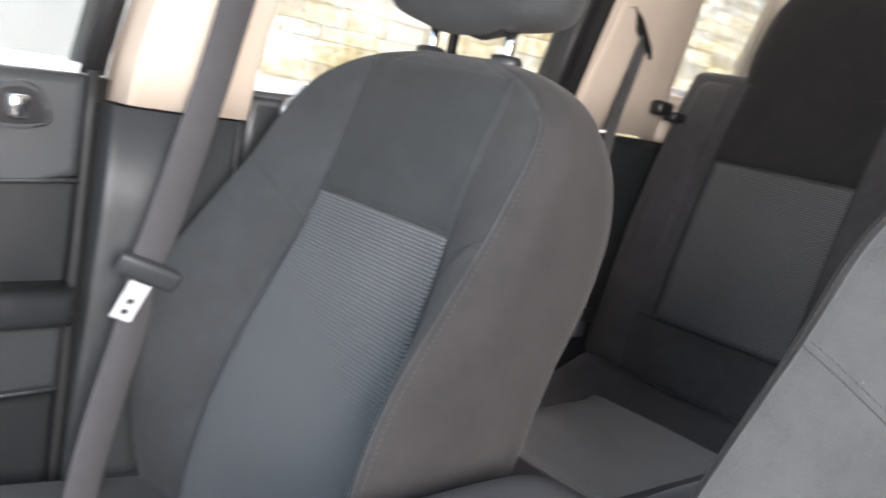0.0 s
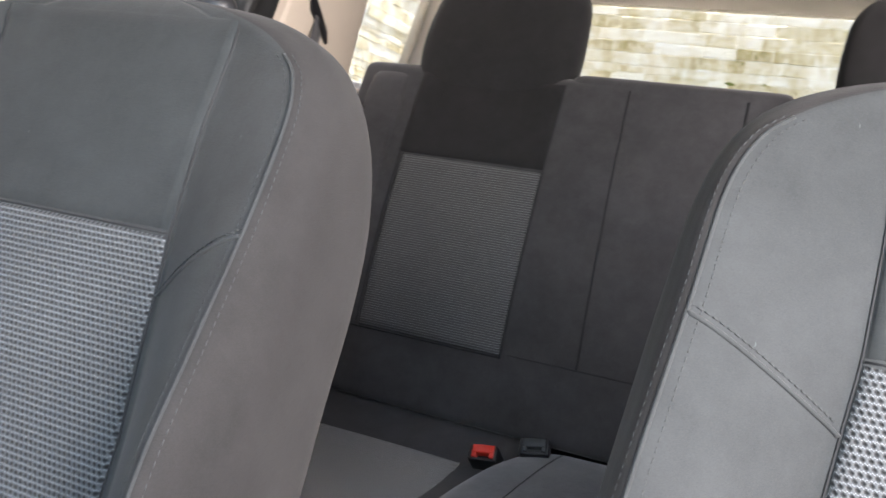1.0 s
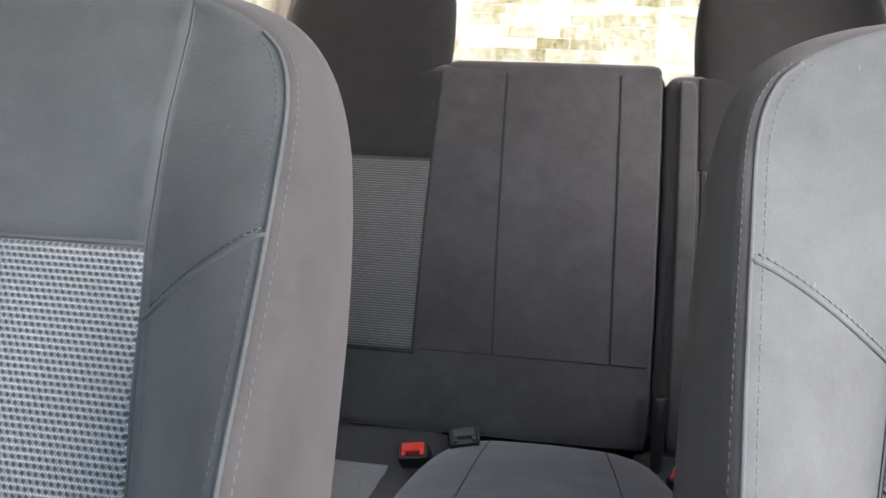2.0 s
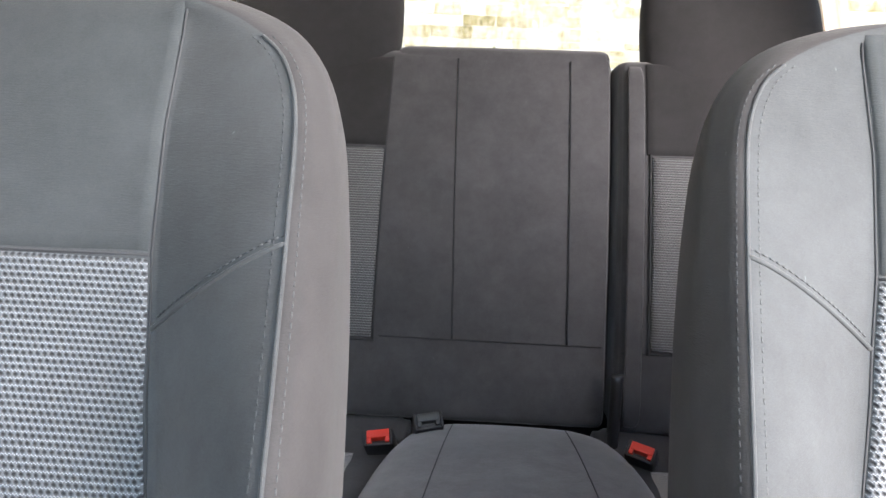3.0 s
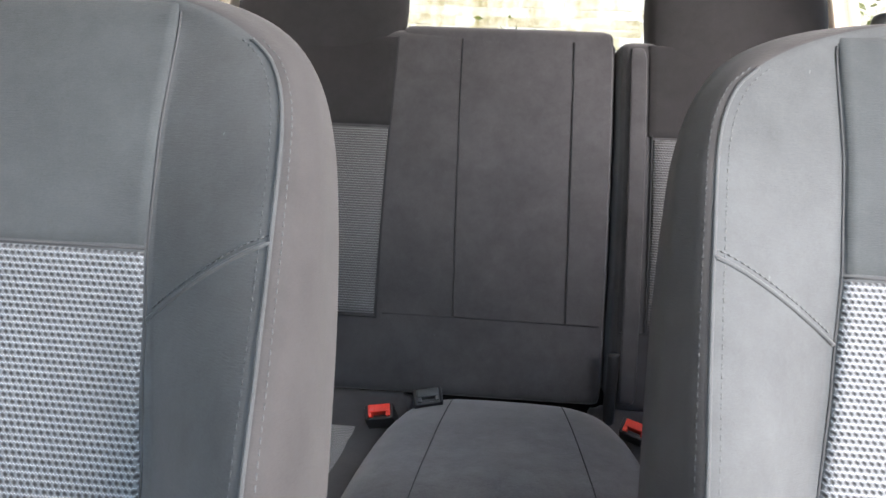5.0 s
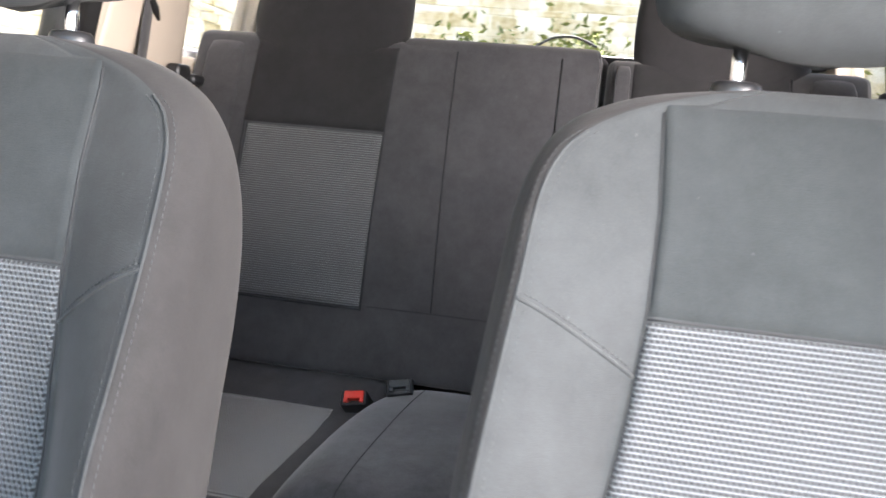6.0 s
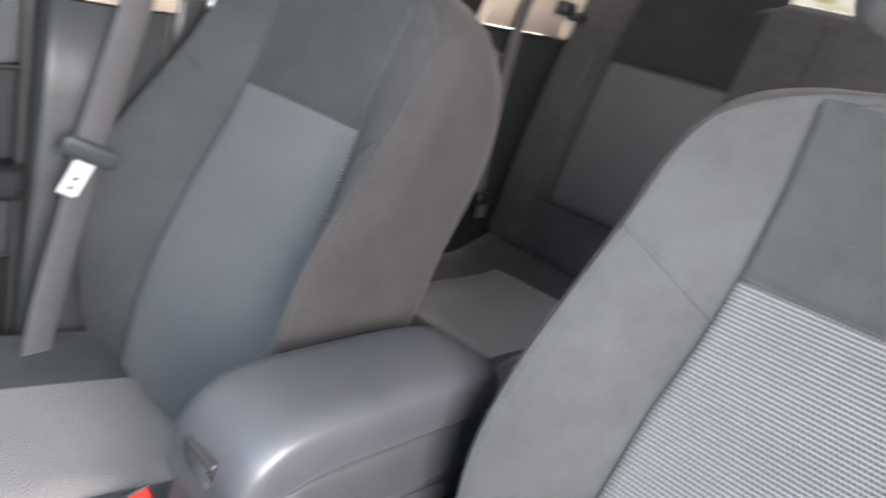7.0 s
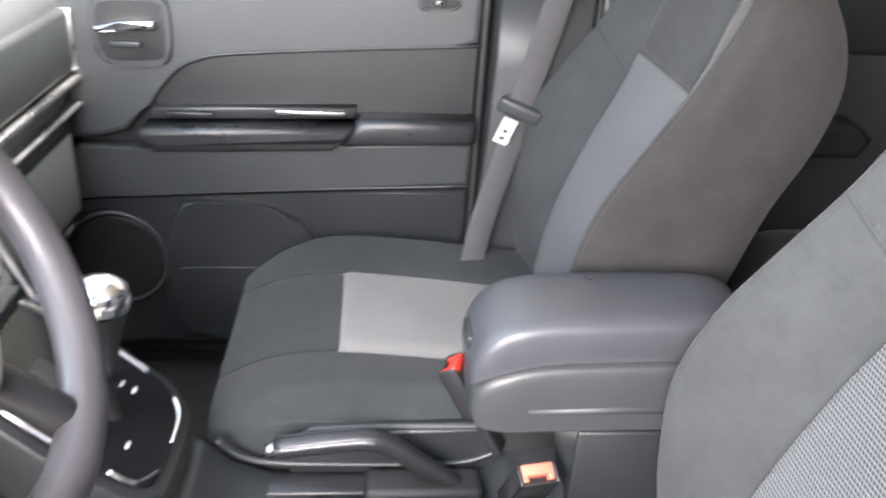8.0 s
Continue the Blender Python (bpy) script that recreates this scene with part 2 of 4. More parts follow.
def plate(poly, x0, x1, bevel=0.008, seg=3, n=0):
    """A panel with the outline poly in (y, z), from x0 (its face) to x1."""
    pts = [tuple(q) for q in curve_through([(a, b, 0) for a, b in poly], n, True)[:, :2]] if n else poly
    bm = bmesh.new()
    face = [bm.verts.new((x0, y, z)) for y, z in pts]
    back = [bm.verts.new((x1, y, z)) for y, z in pts]
    f = bm.faces.new(face)
    bm.faces.new(back)
    k = len(pts)
    for i in range(k):
        bm.faces.new((face[i], face[(i + 1) % k], back[(i + 1) % k], back[i]))
    if bevel:
        bmesh.ops.bevel(bm, geom=list(f.edges), offset=bevel, segments=seg, profile=0.5, affect="EDGES")
    return bm


def extrude_x(poly, xs):
    """A body with the outline poly in (y, z), carried along xs."""
    return skin([[(x, y, z) for y, z in poly] for x in xs])


def moved(bm, m):
    bmesh.ops.transform(bm, matrix=m, verts=bm.verts)
    return bm


def join(*bms):
    base = bms[0]
    for other in bms[1:]:
        me = bpy.data.meshes.new("tmp")
        other.to_mesh(me)
        other.free()
        base.from_mesh(me)
        bpy.data.meshes.remove(me)
    return base


def table(rows):
    """A smooth lookup of the columns of rows by the first one."""
    a = curve_through(rows, 8)
    return lambda z: [float(np.interp(z, a[:, 0], a[:, k])) for k in range(1, a.shape[1])]


# ---- front seats ----
# height, centre face, bolster crest half width, crest rise, half width, back face
BACK = table([
    (0.27, 0.110, 0.222, 0.000, 0.240, -0.035), (0.34, 0.123, 0.230, 0.014, 0.248, -0.042),
    (0.42, 0.117, 0.238, 0.040, 0.252, -0.050), (0.50, 0.100, 0.241, 0.066, 0.256, -0.062),
    (0.58, 0.075, 0.239, 0.092, 0.257, -0.082), (0.66, 0.045, 0.234, 0.096, 0.254, -0.110),
    (0.73, 0.019, 0.228, 0.078, 0.249, -0.145), (0.80, -0.002, 0.221, 0.052, 0.243, -0.166),
    (0.86, -0.020, 0.216, 0.036, 0.236, -0.162), (0.905, -0.034, 0.201, 0.022, 0.221, -0.146),
    (0.94, -0.046, 0.155, 0.008, 0.184, -0.130), (0.957, -0.056, 0.100, 0.002, 0.130, -0.118), (0.966, -0.070, 0.050, 0.0, 0.065, -0.102)])


def panel_half(z):
    """Half width of the middle panel: nearly straight, wider at the seat and the top."""
    return float(np.interp(z, (0.30, 0.50, 0.64, 0.70, 0.78, 0.86, 0.95), (0.150, 0.150, 0.140, 0.130, 0.121, 0.119, 0.124)))


def back_ring(z):
    c, bx, bh, hw, bk = BACK(z)
    g = min(panel_half(z), bx * 0.70)
    half = [(0.0, c), (g * 0.5, c), (g * 0.93, c + 0.001), (g * 1.02, c - 0.001), (g * 1.12, c + bh * 0.10),
            (g + (bx - g) * 0.62, c + bh * 0.66), (bx - 0.006, c + bh * 0.97), (bx + 0.006, c + bh * 0.95),
            (bx + (hw - bx) * 0.62, c + bh * 0.78 - 0.006), (hw - 0.001, c + bh * 0.35 - 0.016), (hw - 0.012, (c + bk) / 2 - 0.005),
            (hw - 0.032, bk + 0.026), (hw * 0.76, bk + 0.004), (hw * 0.4, bk - 0.006)]
    right = [(x, y, z) for x, y in half]
    left = [(-x, y, z) for x, y in half[1:]][::-1]
    return right + [(0.0, bk - 0.006, z)] + left


def face_y(x, z):
    c, bx, bh, hw, bk = BACK(z)
    g = min(panel_half(z), bx * 0.70)
    t = min(1.0, max(0.0, (abs(x) - g) / max(bx - g, 0.01)))
    return c + bh * (0.10 * min(1, t * 8) + 0.90 * t ** 1.05)


def panel_on_back(z0, z1, lift):
    """A stitched panel that lies on the backrest's middle, its rim tucked in."""
    rows = []
    zs = np.r_[z0, z0 + 0.003, np.linspace(z0 + 0.012, z1 - 0.012, 30), z1 - 0.003, z1]
    us = np.r_[-1, -0.985, np.linspace(-0.93, 0.93, 15), 0.985, 1]
    for z in zs:
        h = panel_half(z)
        row = []
        for u in us:
            rim = abs(u) == 1 or z in (z0, z1)
            row.append((u * h, face_y(u * h, z) + (-0.0015 if rim else lift), z))
        rows.append(row)
    return skin(rows, False)


def stitches(pts, length=0.0042, gap=0.0022, r=0.00055, off=(0, 0, 0)):
    """A run of short threads along pts."""
    p = np.array(pts, float) + np.array(off)
    d = np.r_[0, np.cumsum(np.linalg.norm(np.diff(p, axis=0), axis=1))]
    bm = bmesh.new()
    s = 0.0
    while s + length < d[-1]:
        q = [[np.interp(u, d, p[:, k]) for k in range(3)] for u in (s, s + length)]
        tube(q, r, 4, bm)
        s += length + gap
    return bm


def cushion_rows(half, y0, y1, top, base, crest, front_drop=0.06):
    """Rings of a seat cushion from back to front."""
    ys = [0.0, 0.10, 0.3, 0.55, 0.75, 0.88, 0.96, 1.0]
    rings = []
    for f in ys:
        y = y0 + (y1 - y0) * f
        t = top + 0.008 * math.sin(f * math.pi) + 0.056 * f - front_drop * max(0, (f - 0.72) / 0.28) ** 2.2
        h = half * (1 - 0.12 * max(0, (f - 0.7) / 0.3) ** 2.6)
        b = base + 0.03 * max(0, (f - 0.75) / 0.25) ** 2
        cr = crest * (1 - max(0, (f - 0.6) / 0.4) ** 1.5)
        prof = [(0, t), (0.11, t), (0.122, t - 0.002), (0.14, t + cr * 0.4), (h - 0.06, t + cr), (h - 0.03, t + cr - 0.004), (h - 0.006, t - 0.022),
                (h, t - 0.055), (h - 0.006, b + 0.02), (h - 0.03, b), (h * 0.4, b)]
        rings.append([(x, y, z) for x, z in prof] + [(0, y, b)] + [(-x, y, z) for x, z in prof[1:]][::-1])
    return rings


def head_restraint(parent, z0, half, hgt, y, mat):
    rings = []
    for f, w, d in ((0, 0.55, 0.35), (0.04, 0.86, 0.72), (0.14, 0.98, 0.95), (0.4, 1.0, 1.0), (0.7, 0.97, 0.95), (0.9, 0.86, 0.75), (1.0, 0.55, 0.35)):
        z = z0 + hgt * f
        h, dd = half * w, 0.055 * d
        yy = y - 0.02 * f
        # the underside sags slightly in its middle
        sag = -0.012 if f == 0 else (-0.006 if f < 0.1 else 0)
        rings.append([(0, yy + dd, z + sag), (h * 0.5, yy + dd * 0.96, z + sag * 0.8), (h * 0.85, yy + dd * 0.7, z), (h, yy, z + 0.004), (h * 0.85, yy - dd * 0.8, z),
                      (h * 0.5, yy - dd, z), (0, yy - dd, z + sag), (-h * 0.5, yy - dd, z), (-h * 0.85, yy - dd * 0.8, z), (-h, yy, z + 0.004), (-h * 0.85, yy + dd * 0.7, z), (-h * 0.5, yy + dd * 0.96, z + sag * 0.8)])
    return part("headrest", loft(rings, 4, 4), mat, parent, "padded grey cloth headrest")


def front_seat(at, label):
    seat = thing("car_seat", at, label, "car seat", "front car seats")
    zs = [0.27, 0.34, 0.42, 0.50, 0.58, 0.66, 0.73, 0.80, 0.86, 0.905, 0.935, 0.955, 0.966]
    shell = loft([back_ring(z) for z in zs], 5, 4)
    tree = BVHTree.FromBMesh(shell)

    def on_back(x, z, lift):
        hit = tree.ray_cast(Vector((x, 0.6, z)), Vector((0, -1, 0)))[0]
        return (x, (hit.y if hit is not None else face_y(x, z)) + lift, z)

    back = part("backrest", shell, FAB, seat)
    # the flanks behind the bolster seams are of a browner cloth
    back.data.materials.append(FAB_SIDE)
    columns = len(back_ring(0.5)) * 4
    for k, poly in enumerate(back.data.polygons):
        if 26 <= k % columns < columns - 26 and len(poly.vertices) == 4:
            poly.material_index = 1
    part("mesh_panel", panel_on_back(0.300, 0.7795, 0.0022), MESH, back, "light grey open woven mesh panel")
    part("upper_panel", panel_on_back(0.7805, 0.950, 0.0018), FAB_CENTRE_AND_SHADE, back, "smooth dark grey cloth panel")
    crest = curve_through([(z, BACK(z)[1]) for z in (0.922, 0.905, 0.87, 0.80, 0.73, 0.66, 0.58, 0.50, 0.42, 0.36)], 8)
    for s in (-1, 1):
        part("bolster_seam", tube([on_back(s * x, z, 0.0002) for z, x in crest], 0.0015, 6), FAB, back)
        for dx in (-0.0075, 0.0060):
            part("stitching", stitches([on_back(s * (x + dx), z, -0.0002) for z, x in crest], 0.0036, 0.0026, 0.0006), THREAD, back, "grey double stitching")
        diag, above = [], []
        for k in range(29):
            f = k / 28
            x0 = BACK(0.795)[1]
            x = x0 + (panel_half(0.735) + 0.002 - x0) * f
            z = 0.795 - 0.060 * f ** 1.25
            diag.append(on_back(s * x, z, 0.0003))
            above.append(on_back(s * x, z + 0.0050, 0.0003))
        part("cross_seam", tube(diag, 0.0017, 6), FAB, back)
        part("stitching", stitches(above, 0.0036, 0.0016, 0.0007), THREAD, back)
        side = [on_back(s * (panel_half(z) + 0.0012), z, 0.0001) for z in np.linspace(0.32, 0.942, 40)]
        part("panel_groove", tube(side, 0.0009, 5), SEAM, back)
    part("mesh_edge", tube([(x, BACK(0.78)[0] + 0.0006, 0.78) for x in np.linspace(-0.121, 0.121, 12)], 0.0009, 5), SEAM, back)
    head = head_restraint(seat, 1.000, 0.142, 0.19, -0.085, FAB)
    for x in (-0.066, 0.066):
        part("post", tube([(x, -0.084, 0.93), (x, -0.086, 1.03)], 0.0065, 10), CHROME, head, "chrome post")
        part("guide_sleeve", loft([[(x + r * math.cos(a), -0.084 + r * 0.8 * math.sin(a), z) for a in np.linspace(0, 5.5, 8)] for z, r in ((0.950, 0.021), (0.966, 0.021), (0.972, 0.017), (0.973, 0.008))], 2, 2), BLACK, seat)
    pad = loft(cushion_rows(0.262, 0.03, 0.652, 0.318, 0.215, 0.028), 5, 4)
    pad_tree = BVHTree.FromBMesh(pad)
    # bolster cloth here too; the darker colour paints in the cushion's shade
    cush = part("cushion", pad, FAB_CENTRE_AND_SHADE, seat)
    for x in (-0.125, 0.125):
        run = []
        for y in np.linspace(0.474, 0.628, 22):
            hit = pad_tree.ray_cast(Vector((x, y, 0.7)), Vector((0, 0, -1)))[0]
            if hit is not None:
                run.append((x, y, hit.z + 0.0003))
        part("front_seam", tube(run, 0.0014, 6), SEAM, cush)
    rows = []
    for i in range(25):
        f = i / 24
        y = 0.115 + (0.478 - 0.115) * f
        q = (y - 0.03) / 0.61
        t = 0.318 + 0.008 * math.sin(q * math.pi) + 0.056 * q - 0.06 * max(0, (q - 0.72) / 0.28) ** 2.2
        rows.append([(x, y, t + (0.004 if 0 < i < 24 and abs(x) < 0.124 else -0.003)) for x in (-0.126, -0.121, -0.08, -0.04, 0, 0.04, 0.08, 0.117, 0.122)])
    part("mesh_panel", skin(rows, False), MESH_FLAT_LIT, cush, "light grey ribbed mesh panel")
    for s in (-1, 1):
        run = []
        for f in np.linspace(0.25, 0.95, 22):
            t = 0.318 + 0.008 * math.sin(f * math.pi) + 0.056 * f - 0.06 * max(0, (f - 0.72) / 0.28) ** 2.2
            h = 0.262 * (1 - 0.12 * max(0, (f - 0.7) / 0.3) ** 2.6)
            run.append((s * (h - 0.0045), 0.03 + 0.61 * f, t - 0.024))
        part("side_seam", tube(run, 0.0026, 6), FAB, cush)
    for s in (-1, 1):
        part("side_shield", plate([(0.00, 0.12), (0.42, 0.12), (0.47, 0.19), (0.52, 0.245), (0.550, 0.285), (0.52, 0.325), (0.47, 0.340), (0.20, 0.342), (0.02, 0.335), (-0.05, 0.27)], s * 0.274, s * 0.225, 0.012), TRIM, seat, "dark textured plastic side shield")
        # paler tube added as the highlight on the shield's upper edge
        part("shield_highlight", tube(curve_through([(s * 0.268, 0.02, 0.333), (s * 0.268, 0.20, 0.341), (s * 0.268, 0.46, 0.339), (s * 0.268, 0.515, 0.326), (s * 0.268, 0.547, 0.288)], 6), 0.0055, 8), TRIM_SOFT, seat)
        part("rail", block(s * 0.19 - 0.025, s * 0.19 + 0.025, 0.02, 0.56, 0.028, 0.075, 0.005), BLACK, seat)
        for y in (0.10, 0.48):
            part("leg", block(s * 0.19 - 0.018, s * 0.19 + 0.018, y, y + 0.05, 0.07, 0.235, 0.004), BLACK, seat)
    bar = curve_through([(-0.17, 0.50, 0.17), (-0.17, 0.62, 0.14), (-0.15, 0.665, 0.135), (0, 0.67, 0.135), (0.15, 0.665, 0.135), (0.17, 0.62, 0.14), (0.17, 0.50, 0.17)], 5)
    part("adjuster_bar", tube(bar, 0.005, 8), RUBBER, seat, "black steel adjuster bar")
    return seat


P_AT, D_AT = (0.357, 0.0, 0.0), (-0.357, -0.060, 0.0)
p_seat = front_seat(P_AT, "dark grey cloth car seat with light mesh panel, beside the armrest")
d_seat = copy_thing(p_seat, Matrix.Translation(D_AT))
d_seat["label"] = "dark grey cloth car seat with light mesh, behind the steering wheel"


# ---- rear seat ----
REAR = table([(0.36, -0.800, 0), (0.42, -0.812, 0), (0.50, -0.823, 0), (0.57, -0.838, 0), (0.73, -0.872, 0), (0.89, -0.922, 0), (1.0, -0.965, 0), (1.06, -0.990, 0), (1.25, -1.06, 0)])


def rear_body(x0, x1, z0, z1, thick=0.11, soft=0.022, bulge=0.006, top_soft=0.02):
    """A padded upright body between x0 and x1, leaning with the rear backrest."""
    rings = []
    for f in (0, 0.015, 0.06, 0.2, 0.4, 0.6, 0.8, 0.94, 0.985, 1.0):
        z = z0 + (z1 - z0) * f
        edge = min(f, 1 - f) * (z1 - z0)
        k = max(0.0, 1 - edge / top_soft)
        pull = top_soft * (1 - math.sqrt(max(0, 1 - k * k)))
        y = REAR(z)[0] - pull * 0.8
        yb = REAR(z)[0] - thick + pull * 0.8
        a, b = x0 + pull * 0.5, x1 - pull * 0.5
        s = soft
        m = (a + b) / 2
        rings.append([(m, y + bulge, z), ((m + b) / 2, y + bulge * 0.8, z), (b - s, y, z), (b - s * 0.3, y - s * 0.3, z), (b, y - s, z), (b, yb + s, z), (b - s, yb, z),
                      (m, yb, z), (a + s, yb, z), (a, yb + s, z), (a, y - s, z), (a + s * 0.3, y - s * 0.3, z), (a + s, y, z), ((m + a) / 2, y + bulge * 0.8, z)])
    return loft(rings, 4, 4)


def seam_on_rear(name, pts, parent, r=0.0016, mat=SEAM, lift=0.005):
    return part(name, tube([(x, REAR(z)[0] + lift, z) for x, z in pts], r, 5), mat, parent)


def rear_panel(x0, x1, z0, z1, lift):
    rows = []
    zs = np.r_[z0, z0 + 0.003, np.linspace(z0 + 0.015, z1 - 0.015, 18), z1 - 0.003, z1]
    xs = np.r_[x0, x0 + 0.003, np.linspace(x0 + 0.015, x1 - 0.015, 9), x1 - 0.003, x1]
    for z in zs:
        row = []
        for x in xs:
            rim = z in (z0, z1) or x in (x0, x1)
            row.append((x, REAR(z)[0] + (lift if not rim else lift - 0.006), z))
        rows.append(row)
    return skin(rows, False)


def rear_headrest(parent, xc):
    rings = []
    for z, w, d, dy in ((1.000, 0.140, 0.050, -0.012), (1.006, 0.151, 0.056, -0.010), (1.030, 0.155, 0.062, -0.008), (1.07, 0.158, 0.065, 0.002), (1.11, 0.160, 0.066, 0.008), (1.17, 0.157, 0.064, 0.008), (1.22, 0.148, 0.058, 0.004), (1.255, 0.122, 0.046, -0.002), (1.272, 0.07, 0.028, -0.006), (1.278, 0.03, 0.012, -0.01)):
        y = REAR(z)[0] - 0.045 + dy
        rings.append([(xc, y + d, z), (xc + w * 0.55, y + d * 0.97, z), (xc + w * 0.88, y + d * 0.75, z), (xc + w, y + d * 0.2, z), (xc + w * 0.95, y - d * 0.5, z), (xc + w * 0.6, y - d * 0.9, z),
                      (xc, y - d, z), (xc - w * 0.6, y - d * 0.9, z), (xc - w * 0.95, y - d * 0.5, z), (xc - w, y + d * 0.2, z), (xc - w * 0.88, y + d * 0.75, z), (xc - w * 0.55, y + d * 0.97, z)])
    return part("headrest", loft(rings, 4, 4), FAB_HEAD, parent, "tall dark cloth headrest")


rear = thing("rear_bench_seat", (0, 0, 0), "dark grey split rear bench with mesh panels and tall headrests", "rear seat")
main = part("wide_backrest", rear_body(-0.168, 0.640, 0.435, 1.064, bulge=0.004), FAB_REAR, rear)
mid = part("centre_section", rear_body(-0.166, 0.216, 0.438, 1.074, thick=0.125, soft=0.016, bulge=0.003), FAB_REAR, main)
small = part("narrow_backrest", rear_body(-0.640, -0.180, 0.430, 1.056, bulge=0.004), FAB_REAR, rear)
for piece, s in ((main, 1), (small, -1)):
    xs = sorted((s * (0.223 if s > 0 else 0.237), s * 0.496))
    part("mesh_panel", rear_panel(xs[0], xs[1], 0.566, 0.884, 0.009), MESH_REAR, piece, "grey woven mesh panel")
    part("upper_panel", rear_panel(xs[0] - 0.004, xs[1] + 0.01, 0.888, 1.05, 0.008), FAB_HEAD, piece)
    rear_headrest(rear, 0.375 if s > 0 else -0.384)
    seam_on_rear("seam", [(s * (0.2205 if s > 0 else 0.2335), z) for z in np.linspace(0.56, 1.05, 20)], piece)
    seam_on_rear("seam", [(s * 0.502, z) for z in np.linspace(0.57, 1.04, 20)], piece)
    seam_on_rear("cross_seam", [(s * x, 0.562) for x in np.linspace(0.19 if s < 0 else 0.22, 0.62, 14)], piece)
for piece, x0, x1 in ((small, -0.236, -0.181), (small, -0.638, -0.507), (main, 0.507, 0.638)):
    part("side_bolster", rear_body(x0, x1, 0.438, 1.050, thick=0.10, soft=0.024, bulge=0.014, top_soft=0.035), FAB_REAR, piece)
seam_on_rear("seam", [(x, z) for x, z in zip(np.linspace(0.088, 0.104, 24), np.linspace(0.570, 1.05, 24))], mid, 0.0016, lift=0.0042)
seam_on_rear("seam", [(x, z) for x, z in zip(np.linspace(-0.102, -0.096, 24), np.linspace(0.570, 1.05, 24))], mid, 0.0016, lift=0.0042)
seam_on_rear("cross_seam", [(x, 0.569) for x in np.linspace(-0.158, 0.21, 20)], mid, 0.0013, lift=0.0036)

bench = rear
for s in (-1, 1):
    rings = []
    for f, dz in ((0, 0.05), (0.06, 0.055), (0.16, 0.034), (0.3, 0.012), (0.6, 0.012), (0.85, 0.012), (0.95, -0.006), (1, -0.05)):
        y = -0.86 + (0.86 - 0.315) * f
        t = 0.376 + dz
        prof = [(0.150, t - 0.03), (0.165, t - 0.004), (0.20, t + 0.002), (0.36, t), (0.52, t + 0.004), (0.60, t + 0.016), (0.645, t), (0.655, t - 0.06), (0.655, 0.20), (0.40, 0.19), (0.16, 0.20)]
        rings.append([(s * x, y, z) for x, z in prof])
    outer = part("outer_cushion", loft(rings, 5, 4), FAB_REAR, bench)
    rows = []
    for i in range(17):
        f = i / 16
        y = -0.745 + (0.745 - 0.37) * f
        q = (y + 0.86) / 0.545
        t = 0.376 + float(np.interp(q, (0, 0.06, 0.16, 0.3, 0.6, 0.85, 0.95), (0.05, 0.055, 0.034, 0.012, 0.012, 0.012, -0.006)))
        rows.append([(s * x, y, t + (0.0065 if 0 < i < 16 and 0.235 < x < 0.525 else -0.004)) for x in (0.228, 0.24, 0.30, 0.38, 0.46, 0.52, 0.530)])
    part("mesh_panel", skin(rows, False), MESH_REAR_FLAT_LIT, outer, "grey woven mesh panel")
rings = []
for f, dz, w in ((0, -0.03, 0.150), (0.05, 0.0, 0.168), (0.25, 0.012, 0.190), (0.5, 0.016, 0.203), (0.8, 0.014, 0.210), (0.94, 0.0, 0.212), (1, -0.05, 0.206)):
    y = -0.83 + (0.83 - 0.31) * f
    t = 0.434 + dz
    prof = [(0, t + 0.004), (0.06, t + 0.003), (w * 0.62, t), (w * 0.86, t - 0.012), (w * 0.97, t - 0.035), (w, t - 0.07), (w, 0.22), (0.08, 0.21)]
    rings.append([(x - 0.014, y, z) for x, z in prof] + [(-0.014, y, 0.21)] + [(-x - 0.014, y, z) for x, z in prof[1:]][::-1])
pad = loft(rings, 5, 4)
pad_tree = BVHTree.FromBMesh(pad)
hump = part("centre_cushion", pad, FAB_HUMP, bench)
for x0, x1 in ((0.078, 0.100), (-0.102, -0.128)):
    run = []
    for y in np.linspace(-0.79, -0.335, 26):
        x = x0 + (x1 - x0) * (y + 0.79) / 0.455
        hit = pad_tree.ray_cast(Vector((x, y, 0.7)), Vector((0, 0, -1)))[0]
        run.append((x, y, (hit.z if hit is not None else 0.43) + 0.0003))
    part("seam", tube(run, 0.0009, 5), SEAM, hump)


